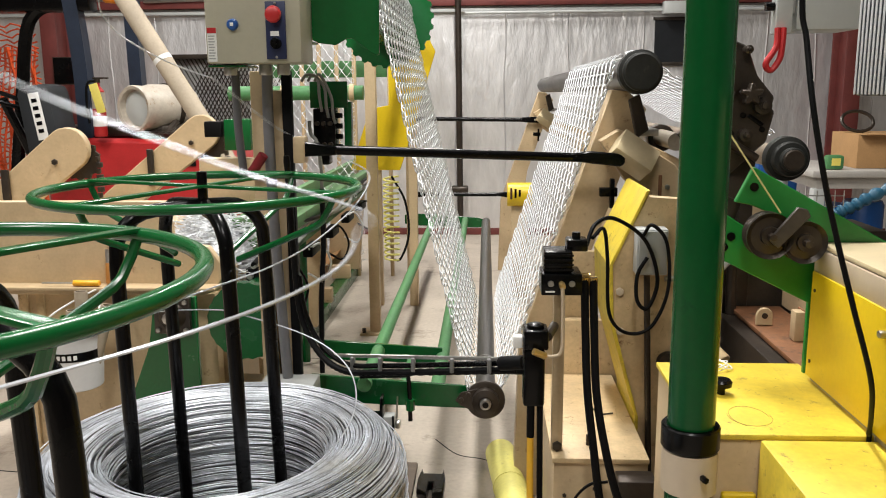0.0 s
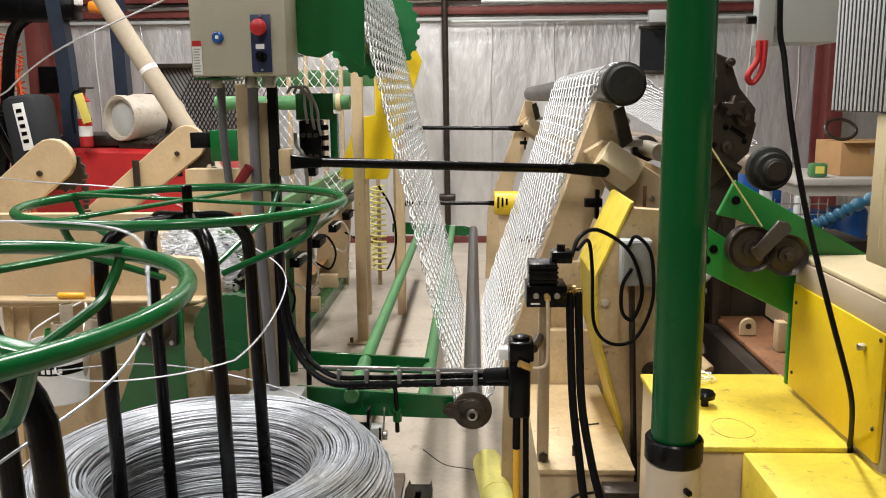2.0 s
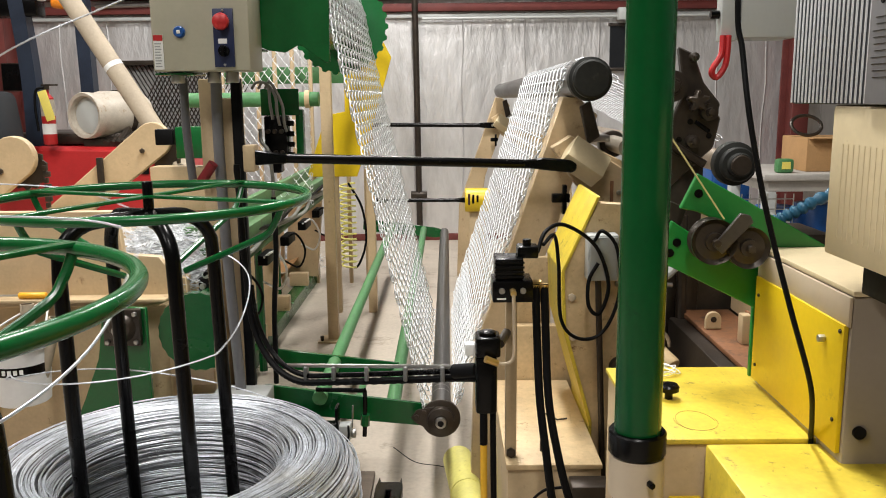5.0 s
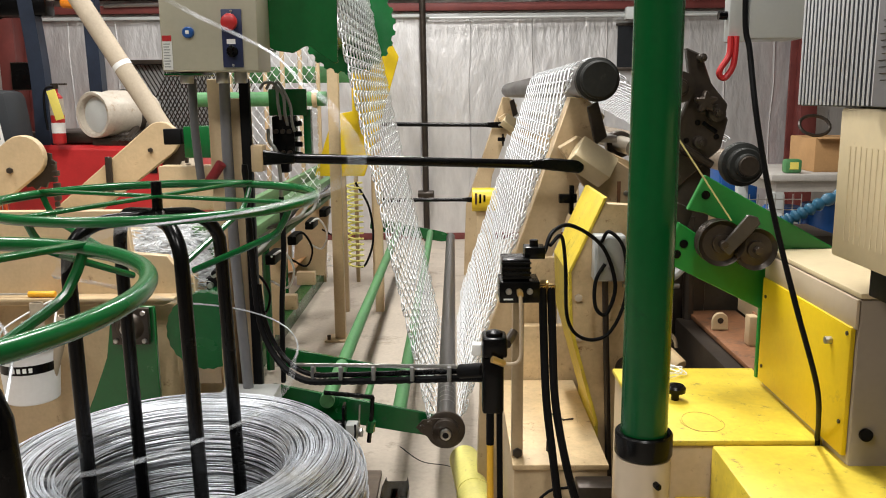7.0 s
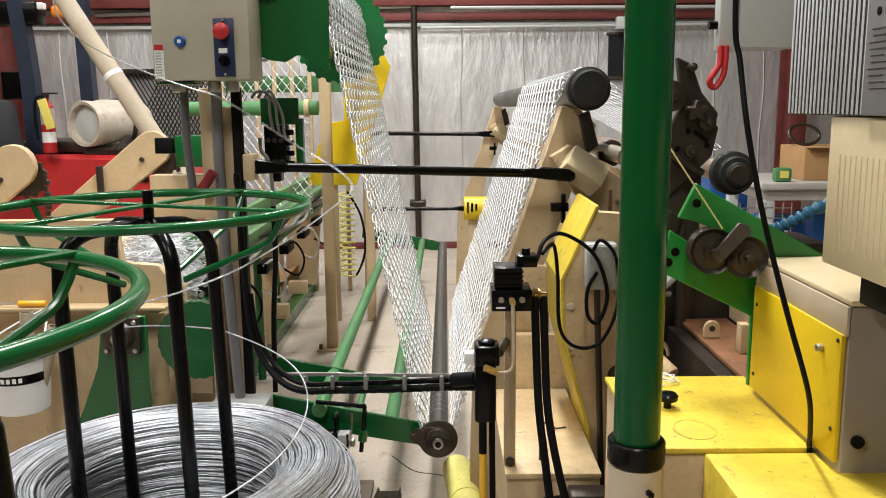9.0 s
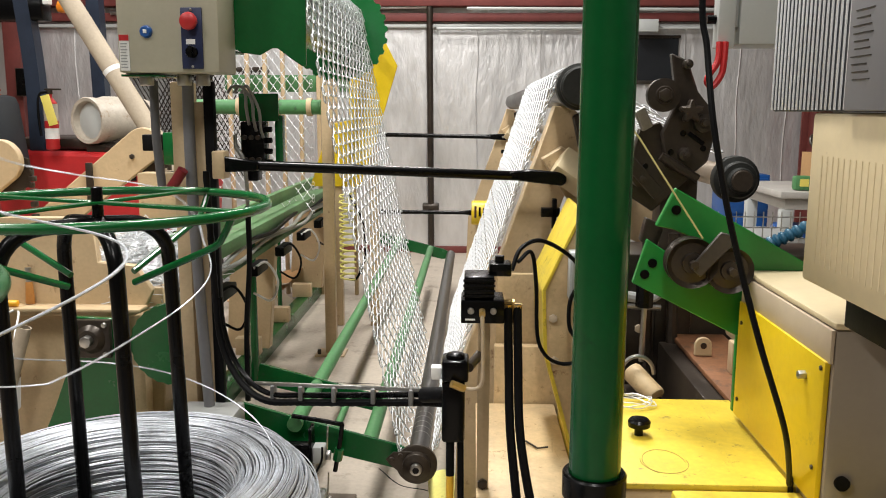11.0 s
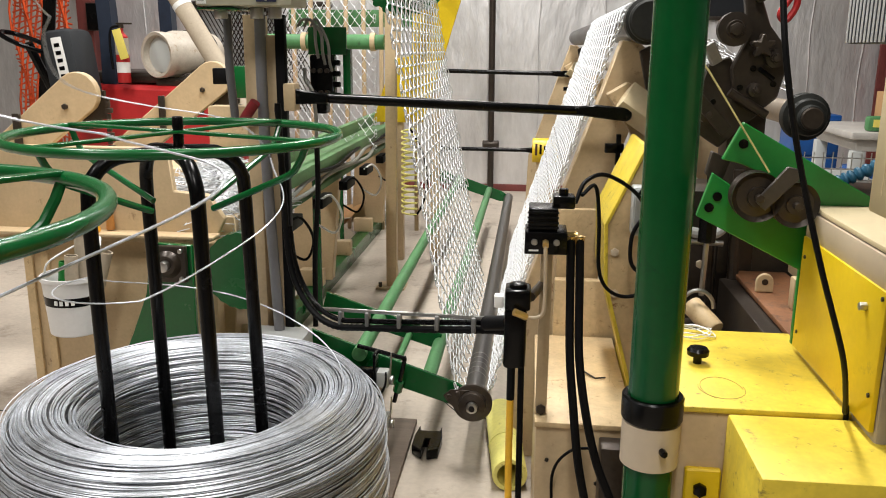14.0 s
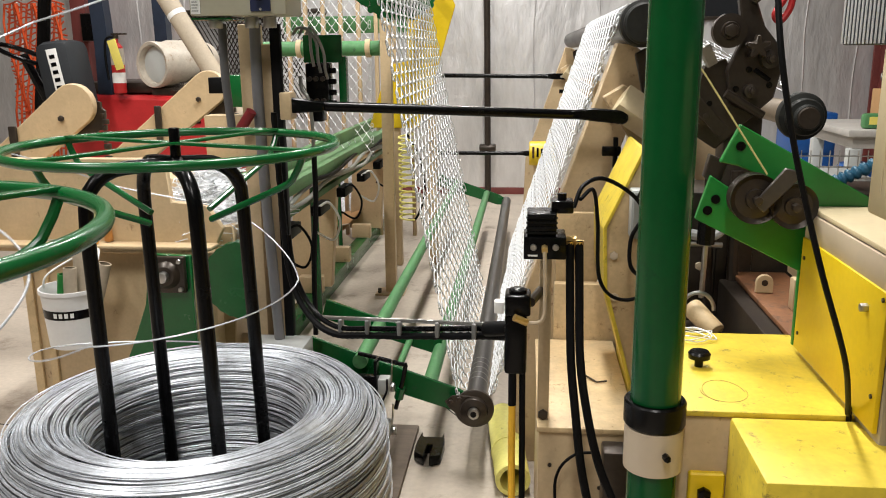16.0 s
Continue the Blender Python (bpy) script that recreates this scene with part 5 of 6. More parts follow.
wire_heap(-0.80, 3.52, 0.765, 0.22, 0.25, 0.26, 900, 11, "bright heap of tangled mesh trimmings on the machine")
wire_heap(-1.32, 7.55, 0.0, 0.5, 0.5, 0.5, 900, 12, "heap of scrap mesh on the floor behind the bench")
cr = thing("cardboard_scrap", "crumpled cardboard and paper on the floor", "cardboard", (-1.05, 6.3, 0))
for k in range(5):
    part("sheet", box(-0.17, 0.17, -0.13, 0.13, -0.004, 0.004, 0.001, turn=Euler((0.5 * math.sin(k * 2.2), 0.4 * math.cos(k * 1.7), k * 1.1)).to_matrix().to_4x4()), CARD_PALE if k % 2 else CARD, cr).location = (-1.08 + 0.09 * math.sin(k * 2.1), 6.1 + 0.13 * k, 0.09 + 0.02 * k)

# ---- wire bender table with chain arms ----
wb = thing("weaving_machine", "cream weaving machine body with green gearbox mount", "machine body", (-1.1, 3.3, 0))
part("side_plate", plate([(-1.9, 1.10), (-0.865, 1.10), (-0.85, 0.94), (-0.72, 0.93), (-0.66, 0.84), (-0.70, 0.76), (-0.75, 0.74), (-1.9, 0.74)], 3.2, 3.23, 0.004), BEIGE, wb)
part("ledge", box(-1.9, -0.68, 3.12, 3.2, 0.775, 0.787, 0.003), BEIGE, wb)
part("body", box(-1.49, -0.72, 3.24, 3.8, 0.0, 0.738, 0.006), BEIGE, wb)
part("corner_strip", box(-1.49, -1.455, 3.225, 3.2395, 0.0, 0.735, 0.002), BEIGE_DIRTY, wb)
part("corner_strip", box(-1.42, -1.39, 3.225, 3.2395, 0.0, 0.735, 0.002), BEIGE_DIRTY, wb)
part("upper_body", box(-1.95, -0.98, 3.7, 4.1, 0.74, 0.95, 0.006), BEIGE, wb)
part("lower_box", box(-0.72, -0.55, 3.3, 3.5, 0.0, 0.33, 0.004), BEIGE, wb)
part("green_mount", plate([(-1.020, 0.3), (-0.710, 0.3), (-0.710, 0.785), (-0.860, 0.79), (-0.890, 0.6), (-0.950, 0.45)], 3.0, 3.02, 0.003), GREEN, wb, "green bearing mount plate")
part("green_mount_foot", box(-0.990, -0.730, 3.0, 3.2, 0.0, 0.3, 0.003), GREEN, wb)
bplate_part = part("bearing_plate", box(-0.855, -0.725, 2.975, 2.999, 0.655, 0.785, 0.004), DARK_STEEL, wb)
part("bearing_ring", lathe([(0.02, 0), (0.034, 0.0), (0.046, 0.012), (0.05, 0.02), (0.02, 0.02)], (-0.790, 2.955, 0.72), (0, 1, 0), 28), DARK_STEEL, bplate_part)
part("shaft_end", rod((-0.790, 2.93, 0.72), (-0.790, 2.98, 0.72), 0.02, seg=8, bevel=0.003), STEEL, bplate_part)
for x in (-0.840, -0.740):
    for z in (0.67, 0.77):
        part("bolt", bolt((x, 2.975, z), (0, -1, 0), 0.009, 0.01), STEEL, wb)
part("gear_disc", plate([(-0.55 + 0.14 * math.cos(k * math.pi / 24) * (1 + 0.03 * (k % 2)), 0.68 + 0.14 * math.sin(k * math.pi / 24) * (1 + 0.03 * (k % 2))) for k in range(48)], 3.06, 3.1, 0.0), GREEN, wb, "green toothed gear guard")
part("gear_body", rod((-0.55, 3.1, 0.68), (-0.55, 3.3, 0.68), 0.11, seg=28), GREEN, wb)
part("dark_motor", box(-0.62, -0.5, 3.32, 3.5, 0.68, 0.82, 0.006), RUBBER, wb)


def chain_arm(x, y, z, s):
    a = thing("chain_hoist", "cream rounded lever arm with a hanging roller chain", "hoist", (x, y, z), group="chain arms")
    r = 0.085 * s
    d = Vector((-0.78, 0, -0.62)).normalized()
    n = Vector((-d.z, 0, d.x))
    pts = [Vector((x, 0, z)) + Vector((r * math.cos(radians(q)), 0, r * math.sin(radians(q)))) for q in range(-60, 131, 19)]
    far = Vector((x, 0, z)) + d * 0.75 * s
    poly = [(p.x, p.z) for p in pts] + [((far - n * r * 0.9).x, (far - n * r * 0.9).z), ((far + n * r * 0.7).x, (far + n * r * 0.7).z)]
    part("arm_plate", plate(poly, y - 0.02, y + 0.02, 0.004), BEIGE, a)
    part("pin", bolt((x - 0.05 * s, y - 0.02, z - 0.05 * s), (0, -1, 0), 0.012 * s, 0.015), DARK_STEEL, a)
    part("sprocket", plate([(x + 0.03 + (0.075 + 0.012 * (k % 2)) * s * math.cos(k * math.pi / 14), z - 0.05 + (0.075 + 0.012 * (k % 2)) * s * math.sin(k * math.pi / 14)) for k in range(28)], y + 0.025, y + 0.04, 0.0), DARK_STEEL, a)
    bm = bmesh.new()
    for k in range(16):
        box(x + r + 0.012, x + r + 0.026 + 0.01 * (k % 2), y + 0.015, y + 0.045, z - 0.06 - 0.028 * k, z - 0.036 - 0.028 * k, 0.003, bm)
    part("chain", bm, DARK_STEEL, a, "hanging roller chain")
    part("strut", box(x - 0.27 * s, x - 0.24 * s, y - 0.04, y - 0.022, z - 0.26 * s, z - 0.08 * s, 0.003), DARK_STEEL, a)


chain_arm(-1.06, 4.2, 1.31, 1.0)
chain_arm(-1.58, 3.9, 1.25, 1.15)
bh = thing("hinge_block", "dark green gear block with black chain guide", "gear block", (-0.85, 3.9, 1.2))
part("block", box(-0.86, -0.74, 3.9, 4.0, 1.24, 1.38, 0.006), GREEN, bh)
part("chain_guide", box(-0.95, -0.87, 3.9, 3.95, 1.3, 1.37, 0.005), RUBBER, bh)
part("cream_bracket", box(-1.0, -0.72, 3.95, 4.05, 1.0, 1.2, 0.004), BEIGE, bh)
BX, BY, BZ = -1.175, 3.02, 0.445
bk = thing("plastic_bucket", "white plastic bucket of cardboard tubes hanging from the ledge", "bucket", (BX, BY, BZ))
part("pail", lathe([(0, 0.003), (0.086, 0), (0.09, 0.004), (0.104, 0.2), (0.11, 0.202), (0.11, 0.216), (0.104, 0.216), (0.088, 0.012), (0, 0.012)], (BX, BY, BZ), seg=36), mat("translucent_white_plastic", (0.72, 0.72, 0.72), 0.4, vary=0.06), bk)
part("label_band", lathe([(0.0985, 0.115), (0.1008, 0.148), (0.0998, 0.148), (0.0975, 0.115)], (BX, BY, BZ), seg=36), BLACK, bk, "black printed band")
for k in range(4):
    a = radians(-96 + 11 * k)
    part("letter_bar", box(-0.006, 0.006, -0.001, 0.001, -0.008, 0.008, 0, turn=Matrix.Rotation(a + math.pi / 2, 4, "Z")), WHITE, bk).location = (BX + 0.1012 * math.cos(a), BY + 0.1012 * math.sin(a), BZ + 0.132)
for k, (dx, dy, lean_x) in enumerate(((-0.04, -0.02, 0.1), (0.0, -0.03, 0.05), (0.05, -0.01, 0.3), (0.01, 0.045, 0.0))):
    part("tube", lathe([(0.019, 0), (0.023, 0), (0.023, 0.25 + 0.025 * k), (0.019, 0.25 + 0.025 * k)], (BX + dx, BY + dy, BZ + 0.013), (lean_x, 0.05, 1), 18), GREEN_BRIGHT if k == 0 else CARD_PALE, bk)
part("handle", tube(smooth_path([(BX - 0.108, BY, BZ + 0.195), (BX - 0.08, BY, BZ + 0.26), (BX + 0.03, BY + 0.09, 0.772), (BX + 0.065, BY + 0.1, 0.774), (BX + 0.09, BY + 0.02, BZ + 0.26), (BX + 0.108, BY, BZ + 0.195)], 6), 0.004, 6), WHITE, bk)
sc = thing("screwdriver", "yellow-handled screwdriver on the ledge", "screwdriver", (-1.2, 3.13, 0.79))
part("handle", rod((-1.22, 3.14, 0.80), (-1.12, 3.14, 0.80), 0.012, seg=10, bevel=0.003), mat("yellow_handle", (0.8, 0.4, 0.02), 0.35), sc)
part("shaft", rod((-1.34, 3.14, 0.80), (-1.22, 3.14, 0.80), 0.004, seg=8), STEEL, sc)
br = thing("hand_brush", "small brush with wooden handle hanging from the plate", "brush", (-1.08, 3.15, 0.8))
part("handle", rod((-1.1, 3.185, 0.79), (-1.1, 3.185, 0.87), 0.017, 0.012, seg=12, bevel=0.004), mat("varnished_wood", (0.45, 0.2, 0.05), 0.4, vary=0.25), br)
part("ferrule", rod((-1.1, 3.185, 0.87), (-1.1, 3.185, 0.92), 0.011, seg=10), STEEL, br)

# ---- floor pieces in front ----
ft = thing("yellow_tube", "pale yellow plastic tube lying on the floor", "plastic tube", (0.3, 2.9, 0.06))
part("tube", lathe([(0.044, 0), (0.058, 0), (0.06, 0.004), (0.06, 0.50), (0.058, 0.504), (0.046, 0.504), (0.044, 0.0)], (0.428, 2.84, 0.061), (-0.053, 0.52, 0.0), 32), YELLOW_PALE, ft)
part("band", lathe([(0.0602, 0.2), (0.0625, 0.2), (0.0625, 0.215), (0.0602, 0.215)], (0.428, 2.84, 0.061), (-0.053, 0.52, 0.0), 32), YELLOW_PALE, ft)
fb = thing("notched_block", "black steel notched block on the floor", "steel block", (0.11, 3.12, 0))
part("block", plate([(0.06, 3.06), (0.10, 3.02), (0.105, 3.12), (0.12, 3.12), (0.12, 3.02), (0.16, 3.04), (0.165, 3.15), (0.155, 3.235), (0.15, 3.19), (0.08, 3.19), (0.07, 3.235), (0.06, 3.15)], 0.002, 0.04, 0.004, axis="z"), BLACK, fb)
pl = thing("base_board", "dark worn plank under the coil stand", "plank", (-0.1, 2.8, 0))
part("plank", box(-0.35, 0.045, 2.35, 3.32, 0.002, 0.024, 0.004), WOOD, pl)
sw = thing("limit_switches", "two grey limit switches on a black plate", "limit switch", (-0.02, 2.95, 0.3))
part("plate", box(-0.045, -0.035, 2.87, 2.93, 0.13, 0.46, 0.002), BLACK, sw)
part("stand", box(-0.22, -0.046, 2.88, 2.92, 0.3, 0.4, 0.003), BLACK, sw)
part("foot", box(-0.22, -0.16, 2.87, 2.93, 0.024, 0.3, 0.003), BLACK, sw)
for z in (0.36, 0.2):
    part("switch_body", box(-0.034, 0.005, 2.875, 2.925, z - 0.02, z + 0.035, 0.004), GREY_LIGHT, sw)
    part("roller", rod((0.006, 2.9, z), (0.022, 2.9, z), 0.016, seg=16, bevel=0.003), STEEL, sw)
    part("whisker", tube([(0.01, 2.9, z + 0.02), (0.014, 2.9, z + 0.1)], 0.003, 6), STEEL, sw)
part("wire", tube(smooth_path([(0.0, 2.87, 0.4), (0.0, 2.85, 0.36), (-0.03, 2.84, 0.31), (-0.08, 2.85, 0.28)], 5), 0.004, 6), RUBBER, sw)

# ---- background: forklift and stores on the left ----
fk = thing("forklift", "red forklift truck with dark mast posts", "forklift", (-2.3, 6.2, 0))
part("body", plate([(-2.75, 0.45), (-1.55, 0.45), (-1.5, 0.95), (-1.6, 1.18), (-2.72, 1.2), (-2.8, 1.0)], 5.9, 6.9, 0.03), RED, fk)
part("seat_deck", box(-2.75, -1.9, 6.0, 6.8, 1.2, 1.28, 0.02), DARK_STEEL, fk)
for k in range(3):
    part("letter_bar", box(-1.86 + 0.1 * k, -1.80 + 0.1 * k, 5.89, 5.899, 1.0, 1.14, 0.002), BLACK, fk)
part("letter_top", box(-1.9, -1.76, 5.888, 5.898, 1.12, 1.15, 0.002), BLACK, fk)
part("rear_post", tube(smooth_path([(-2.5, 6.0, 1.15), (-2.5, 6.0, 1.7), (-2.56, 6.0, 2.4), (-2.6, 6.05, 2.9)], 4), 0.07, 4), BLUE_DARK, fk, "faded navy steel post")
part("front_post", tube([(-3.02, 8.2, 0.8), (-3.05, 8.2, 2.9)], 0.085, 4), BLUE_DARK, fk, "faded navy steel post")
part("roof_bar", box(-3.6, -2.4, 5.95, 6.1, 2.06, 2.22, 0.02), BLACK, fk)
part("amber_lamp", rod((-2.31, 6.0, 2.155), (-2.2, 6.0, 2.145), 0.04, seg=16, bevel=0.015), AMBER, fk)
part("lamp_bracket", box(-2.46, -2.36, 5.97, 6.03, 2.165, 2.21, 0.01), WHITE, fk)
part("mast_post", tube(smooth_path([(-3.05, 6.0, 0.9), (-2.95, 6.0, 1.5), (-2.85, 6.0, 2.0), (-2.6, 6.0, 2.15)], 5), 0.045, 8), BLACK, fk)
part("steering_wheel", tube([(-2.95 + 0.17 * math.cos(k * 0.2618), 5.75 + 0.15 * math.sin(k * 0.2618), 1.475 - 0.07 * math.cos(k * 0.2618)) for k in range(24)], 0.016, 8, closed=True), BLACK, fk)
part("column", rod((-2.95, 5.75, 1.47), (-2.88, 5.98, 1.0), 0.03, seg=10), BLACK, fk)
for x in (-2.6, -1.75):
    tyre_part = part("tyre", lathe([(0.12, -0.1), (0.26, -0.1), (0.29, -0.07), (0.29, 0.07), (0.26, 0.1), (0.12, 0.1)], (x, 5.98, 0.29), (0, 1, 0), 28), RUBBER, fk)
    part("rim", rod((x, 5.9, 0.29), (x, 6.06, 0.29), 0.12, seg=20, bevel=0.02), WHITE, tyre_part)
for x, y in ((-2.6, 6.6), (-1.75, 6.6)):
    part("tyre", rod((x, y - 0.1, 0.29), (x, y + 0.1, 0.29), 0.29, seg=24, bevel=0.03), RUBBER, fk)
for k in range(9):
    part("engine_rib", rod((-2.0 + 0.04 * k, 5.95, 1.2), (-1.98 + 0.04 * k, 6.1, 1.26 + 0.02 * (k % 3)), 0.03, seg=8), DARK_STEEL, fk)
gt = thing("gas_tank", "scuffed off-white propane tank strapped to the forklift", "gas tank", (-2.0, 6.1, 1.4))
ax = (0.42, 0.91, 0.0)
part("shell", lathe([(0, 0.02), (0.12, 0.015), (0.135, 0.0), (0.15, 0.0), (0.156, 0.012), (0.15, 0.05), (0.158, 0.09), (0.165, 0.12), (0.165, 0.4), (0.15, 0.46), (0.1, 0.5), (0, 0.52)], (-2.11, 5.95, 1.40), ax, 40), TANK, gt)
part("foot_ring", lathe([(0.128, 0.01), (0.132, -0.035), (0.152, -0.04), (0.158, -0.03), (0.156, 0.02), (0.14, 0.02)], (-2.11, 5.95, 1.40), ax, 40), TANK, gt)
part("end_cap", lathe([(0, -0.012), (0.08, -0.008), (0.12, 0.006), (0.128, 0.02), (0, 0.021)], (-2.11, 5.95, 1.40), ax, 32), GREY_LIGHT, gt, "dull grey domed end")
part("strap", lathe([(0.166, 0.25), (0.173, 0.25), (0.173, 0.29), (0.166, 0.29)], (-2.11, 5.95, 1.40), ax, 40), DARK_STEEL, gt)
part("strap", lathe([(0.166, 0.35), (0.173, 0.35), (0.173, 0.385), (0.166, 0.385)], (-2.11, 5.95, 1.40), ax, 40), DARK_STEEL, gt)
part("cradle", box(-2.16, -1.71, 5.95, 6.4, 1.185, 1.24, 0.01), DARK_STEEL, gt)
fe = thing("fire_extinguisher", "small red fire extinguisher with a yellow tag", "fire extinguisher", (-2.43, 5.9, 1.2))
part("bottle", lathe([(0, 0), (0.04, 0), (0.044, 0.008), (0.044, 0.27), (0.041, 0.31), (0.016, 0.34), (0.016, 0.366), (0, 0.366)], (-2.34, 5.86, 1.21), seg=28), RED, fe)
part("label", lathe([(0.0443, 0.07), (0.0448, 0.07), (0.0448, 0.14), (0.0443, 0.14)], (-2.34, 5.86, 1.21), seg=28), WHITE, fe, "white paper label")
part("label", lathe([(0.0443, 0.19), (0.0448, 0.19), (0.0448, 0.30), (0.0443, 0.30)], (-2.34, 5.86, 1.21), seg=28), TANK, fe, "worn pale label")
part("hose", tube(smooth_path([(-2.34, 5.85, 1.59), (-2.40, 5.84, 1.57), (-2.41, 5.83, 1.45), (-2.395, 5.82, 1.3)], 5), 0.009, 8), RUBBER, fe)
part("valve", rod((-2.34, 5.86, 1.575), (-2.34, 5.86, 1.6), 0.02, seg=12), DARK_STEEL, fe)
part("lever", box(-2.37, -2.26, 5.85, 5.87, 1.6, 1.612, 0.004), DARK_STEEL, fe)
part("gauge_tag", box(-0.03, 0.03, -0.003, 0.003, -0.1, 0.1, 0.001, turn=Matrix.Rotation(radians(-14), 4, "Y")), TAG_YELLOW, fe, "hanging yellow inspection tag").location = (-2.31, 5.78, 1.47)
ctb = thing("cardboard_tube", "long pale cardboard tube leaning on the machine", "cardboard tube", (-1.4, 5.4, 1.2))
part("tube", lathe([(0.05, 0), (0.056, 0), (0.056, 1.95), (0.05, 1.95)], (-1.18, 5.1, 1.02), (-0.95, 0.25, 1.45), 28), CARD_PALE, ctb)
part("tape_band", lathe([(0.0565, 0.8), (0.0575, 0.8), (0.0575, 0.83), (0.0565, 0.83)], (-1.18, 5.1, 1.02), (-0.95, 0.25, 1.45), 28), WHITE, ctb)
ms = thing("mesh_cage", "dark steel mesh cage panel by the wall", "mesh cage", (-1.9, 7.6, 1))
bm = bmesh.new()
for k in range(24):
    x = -2.62 + k * 0.036
    tube_open(bm, [Vector((x, 7.6, 0.9)), Vector((x + 0.5, 7.6, 1.8))], 0.0055)
    tube_open(bm, [Vector((x + 0.5, 7.61, 0.9)), Vector((x, 7.61, 1.8))], 0.0055)
part("mesh", bm, DARK_STEEL, ms)
part("back_sheet", box(-2.55, -1.8, 7.65, 7.67, 0.0, 1.8, 0.003), GREY, ms)
part("top_rail", box(-2.62, -1.3, 7.56, 7.68, 1.8, 1.84, 0.004), DARK_STEEL, ms)
bg = thing("canvas_bag", "dark canvas seat cover with a white printed strip", "seat cover", (-2.6, 5.6, 1.3))
part("bag", box(-2.68, -2.44, 5.45, 5.75, 1.02, 1.56, 0.06, turn=Matrix.Rotation(radians(-7), 4, "Y")), CHARCOAL, bg)
part("strip", box(-0.035, 0.035, -0.002, 0.002, -0.15, 0.15, 0.001, turn=Matrix.Rotation(radians(-9), 4, "Y")), WHITE, bg, "white printed strip").location = (-2.545, 5.438, 1.36)
for k in range(5):
    part("letter_bar", box(-0.018, 0.018, -0.001, 0.001, -0.012, 0.012, 0.0, turn=Matrix.Rotation(radians(-9), 4, "Y")), BLACK, bg).location = (-2.563 + 0.0075 * k, 5.4345, 1.46 - 0.048 * k)
on = thing("orange_netting", "bright orange plastic barrier netting hung on the wall", "netting", (-3.7, 7.6, 1))
bm = bmesh.new()
for k in range(20):
    x = -4.22 + 0.028 * k
    tube_open(bm, [Vector((x + 0.03 * math.sin(j + k), 7.6 + 0.02 * math.sin(j * 1.7 + k), 0.001 + j * 0.16)) for j in range(13)], 0.012)
for k in range(34):
    z = 0.62 + 0.045 * k
    tube_open(bm, [Vector((-4.22 + j * 0.055, 7.6 + 0.02 * math.sin(j * 1.7 + k), z + 0.02 * math.sin(j * 2 + k))) for j in range(11)], 0.009)
part("net", bm, ORANGE, on)
wp = thing("column_panel", "small dark switch panel fixed to the red column", "electrical box", (-3.95, 8.53, 1.74))
part("case", box(-4.0, -3.74, 8.47, 8.549, 1.6, 1.87, 0.006), DARK_STEEL, wp)
part("door", box(-3.99, -3.75, 8.462, 8.469, 1.61, 1.86, 0.003), BLACK, wp)

# ---- bench and stores on the right ----
be = thing("work_bench", "pale bench with thick grey top", "bench", (2.9, 6.3, 0))
part("top", box(2.55, 3.6, 6.0, 6.9, 0.90, 0.95, 0.012), WORKTOP, be)
part("apron", box(2.6, 3.55, 6.05, 6.85, 0.82, 0.90, 0.006), WORKTOP, be)
for x in (2.62, 3.5):
    for y in (6.08, 6.8):
        part("leg", box(x - 0.04, x + 0.04, y - 0.04, y + 0.04, 0, 0.82, 0.006), GREY_LIGHT, be)
part("shelf", box(2.6, 3.55, 6.05, 6.85, 0.2, 0.24, 0.006), WHITE, be)
for x, y in ((2.75, 6.3), (3.1, 6.45)):
    d = thing("blue_drum", "blue plastic drum under the bench", "drum", (x, y, 0.24), group="blue drums")
    part("shell", lathe([(0, 0), (0.13, 0), (0.145, 0.03), (0.145, 0.2), (0.15, 0.22), (0.145, 0.24), (0.145, 0.42), (0.13, 0.45), (0, 0.45)], (x, y, 0.241), seg=28), BLUE, d)
cx = thing("cardboard_box", "open brown cardboard box on the bench", "cardboard box", (2.85, 6.3, 0.95))
part("box", box(2.9, 3.45, 6.15, 6.6, 0.951, 1.19, 0.004), CARD, cx)
part("flap", box(2.91, 3.44, 6.08, 6.15, 1.185, 1.193, 0.002), CARD, cx)
part("tape", box(3.1, 3.22, 6.147, 6.1495, 1.1, 1.15, 0.0), CARD_PALE, cx)
pk = thing("green_packet", "small green and yellow packet by the box", "packet", (2.68, 6.1, 0.95))
part("packet", box(2.66, 2.78, 6.05, 6.13, 0.951, 1.05, 0.02), GREEN_PALE, pk)
part("stripe", box(2.69, 2.75, 6.046, 6.049, 0.98, 1.03, 0.0), TAG_YELLOW, pk)
wr = thing("wire_reel", "small loose loop of dark cable on the box", "cable loop", (2.97, 6.35, 1.19))
part("loop", tube([(2.97 + 0.11 * math.cos(k * 0.314), 6.35 + 0.05 * math.sin(k * 0.314), 1.272 + 0.07 * math.sin(k * 0.314)) for k in range(20)], 0.012, 8, closed=True), DARK_STEEL, wr)
bhz = thing("blue_hose", "blue segmented coolant hose across the machine", "hose", (1.5, 3.0, 0.9))
pts = smooth_path([(1.3, 2.75, 1.0), (1.335, 2.75, 1.09), (1.375, 2.75, 1.115), (1.43, 2.75, 1.142), (1.50, 2.75, 1.18), (1.62, 2.75, 1.23)], 8)
part("jointed_hose", tube(pts, 0.02, 12, radii=[0.020 if k % 3 else 0.013 for k in range(len(pts))]), BLUE_HOSE, bhz)
part("support", rod((1.3, 2.75, 1.0), (1.3, 2.75, 0.01), 0.015, seg=10), DARK_STEEL, bhz)
sb = thing("rear_cabinet", "blue steel cabinet behind the machine", "cabinet", (2.8, 7.6, 0))
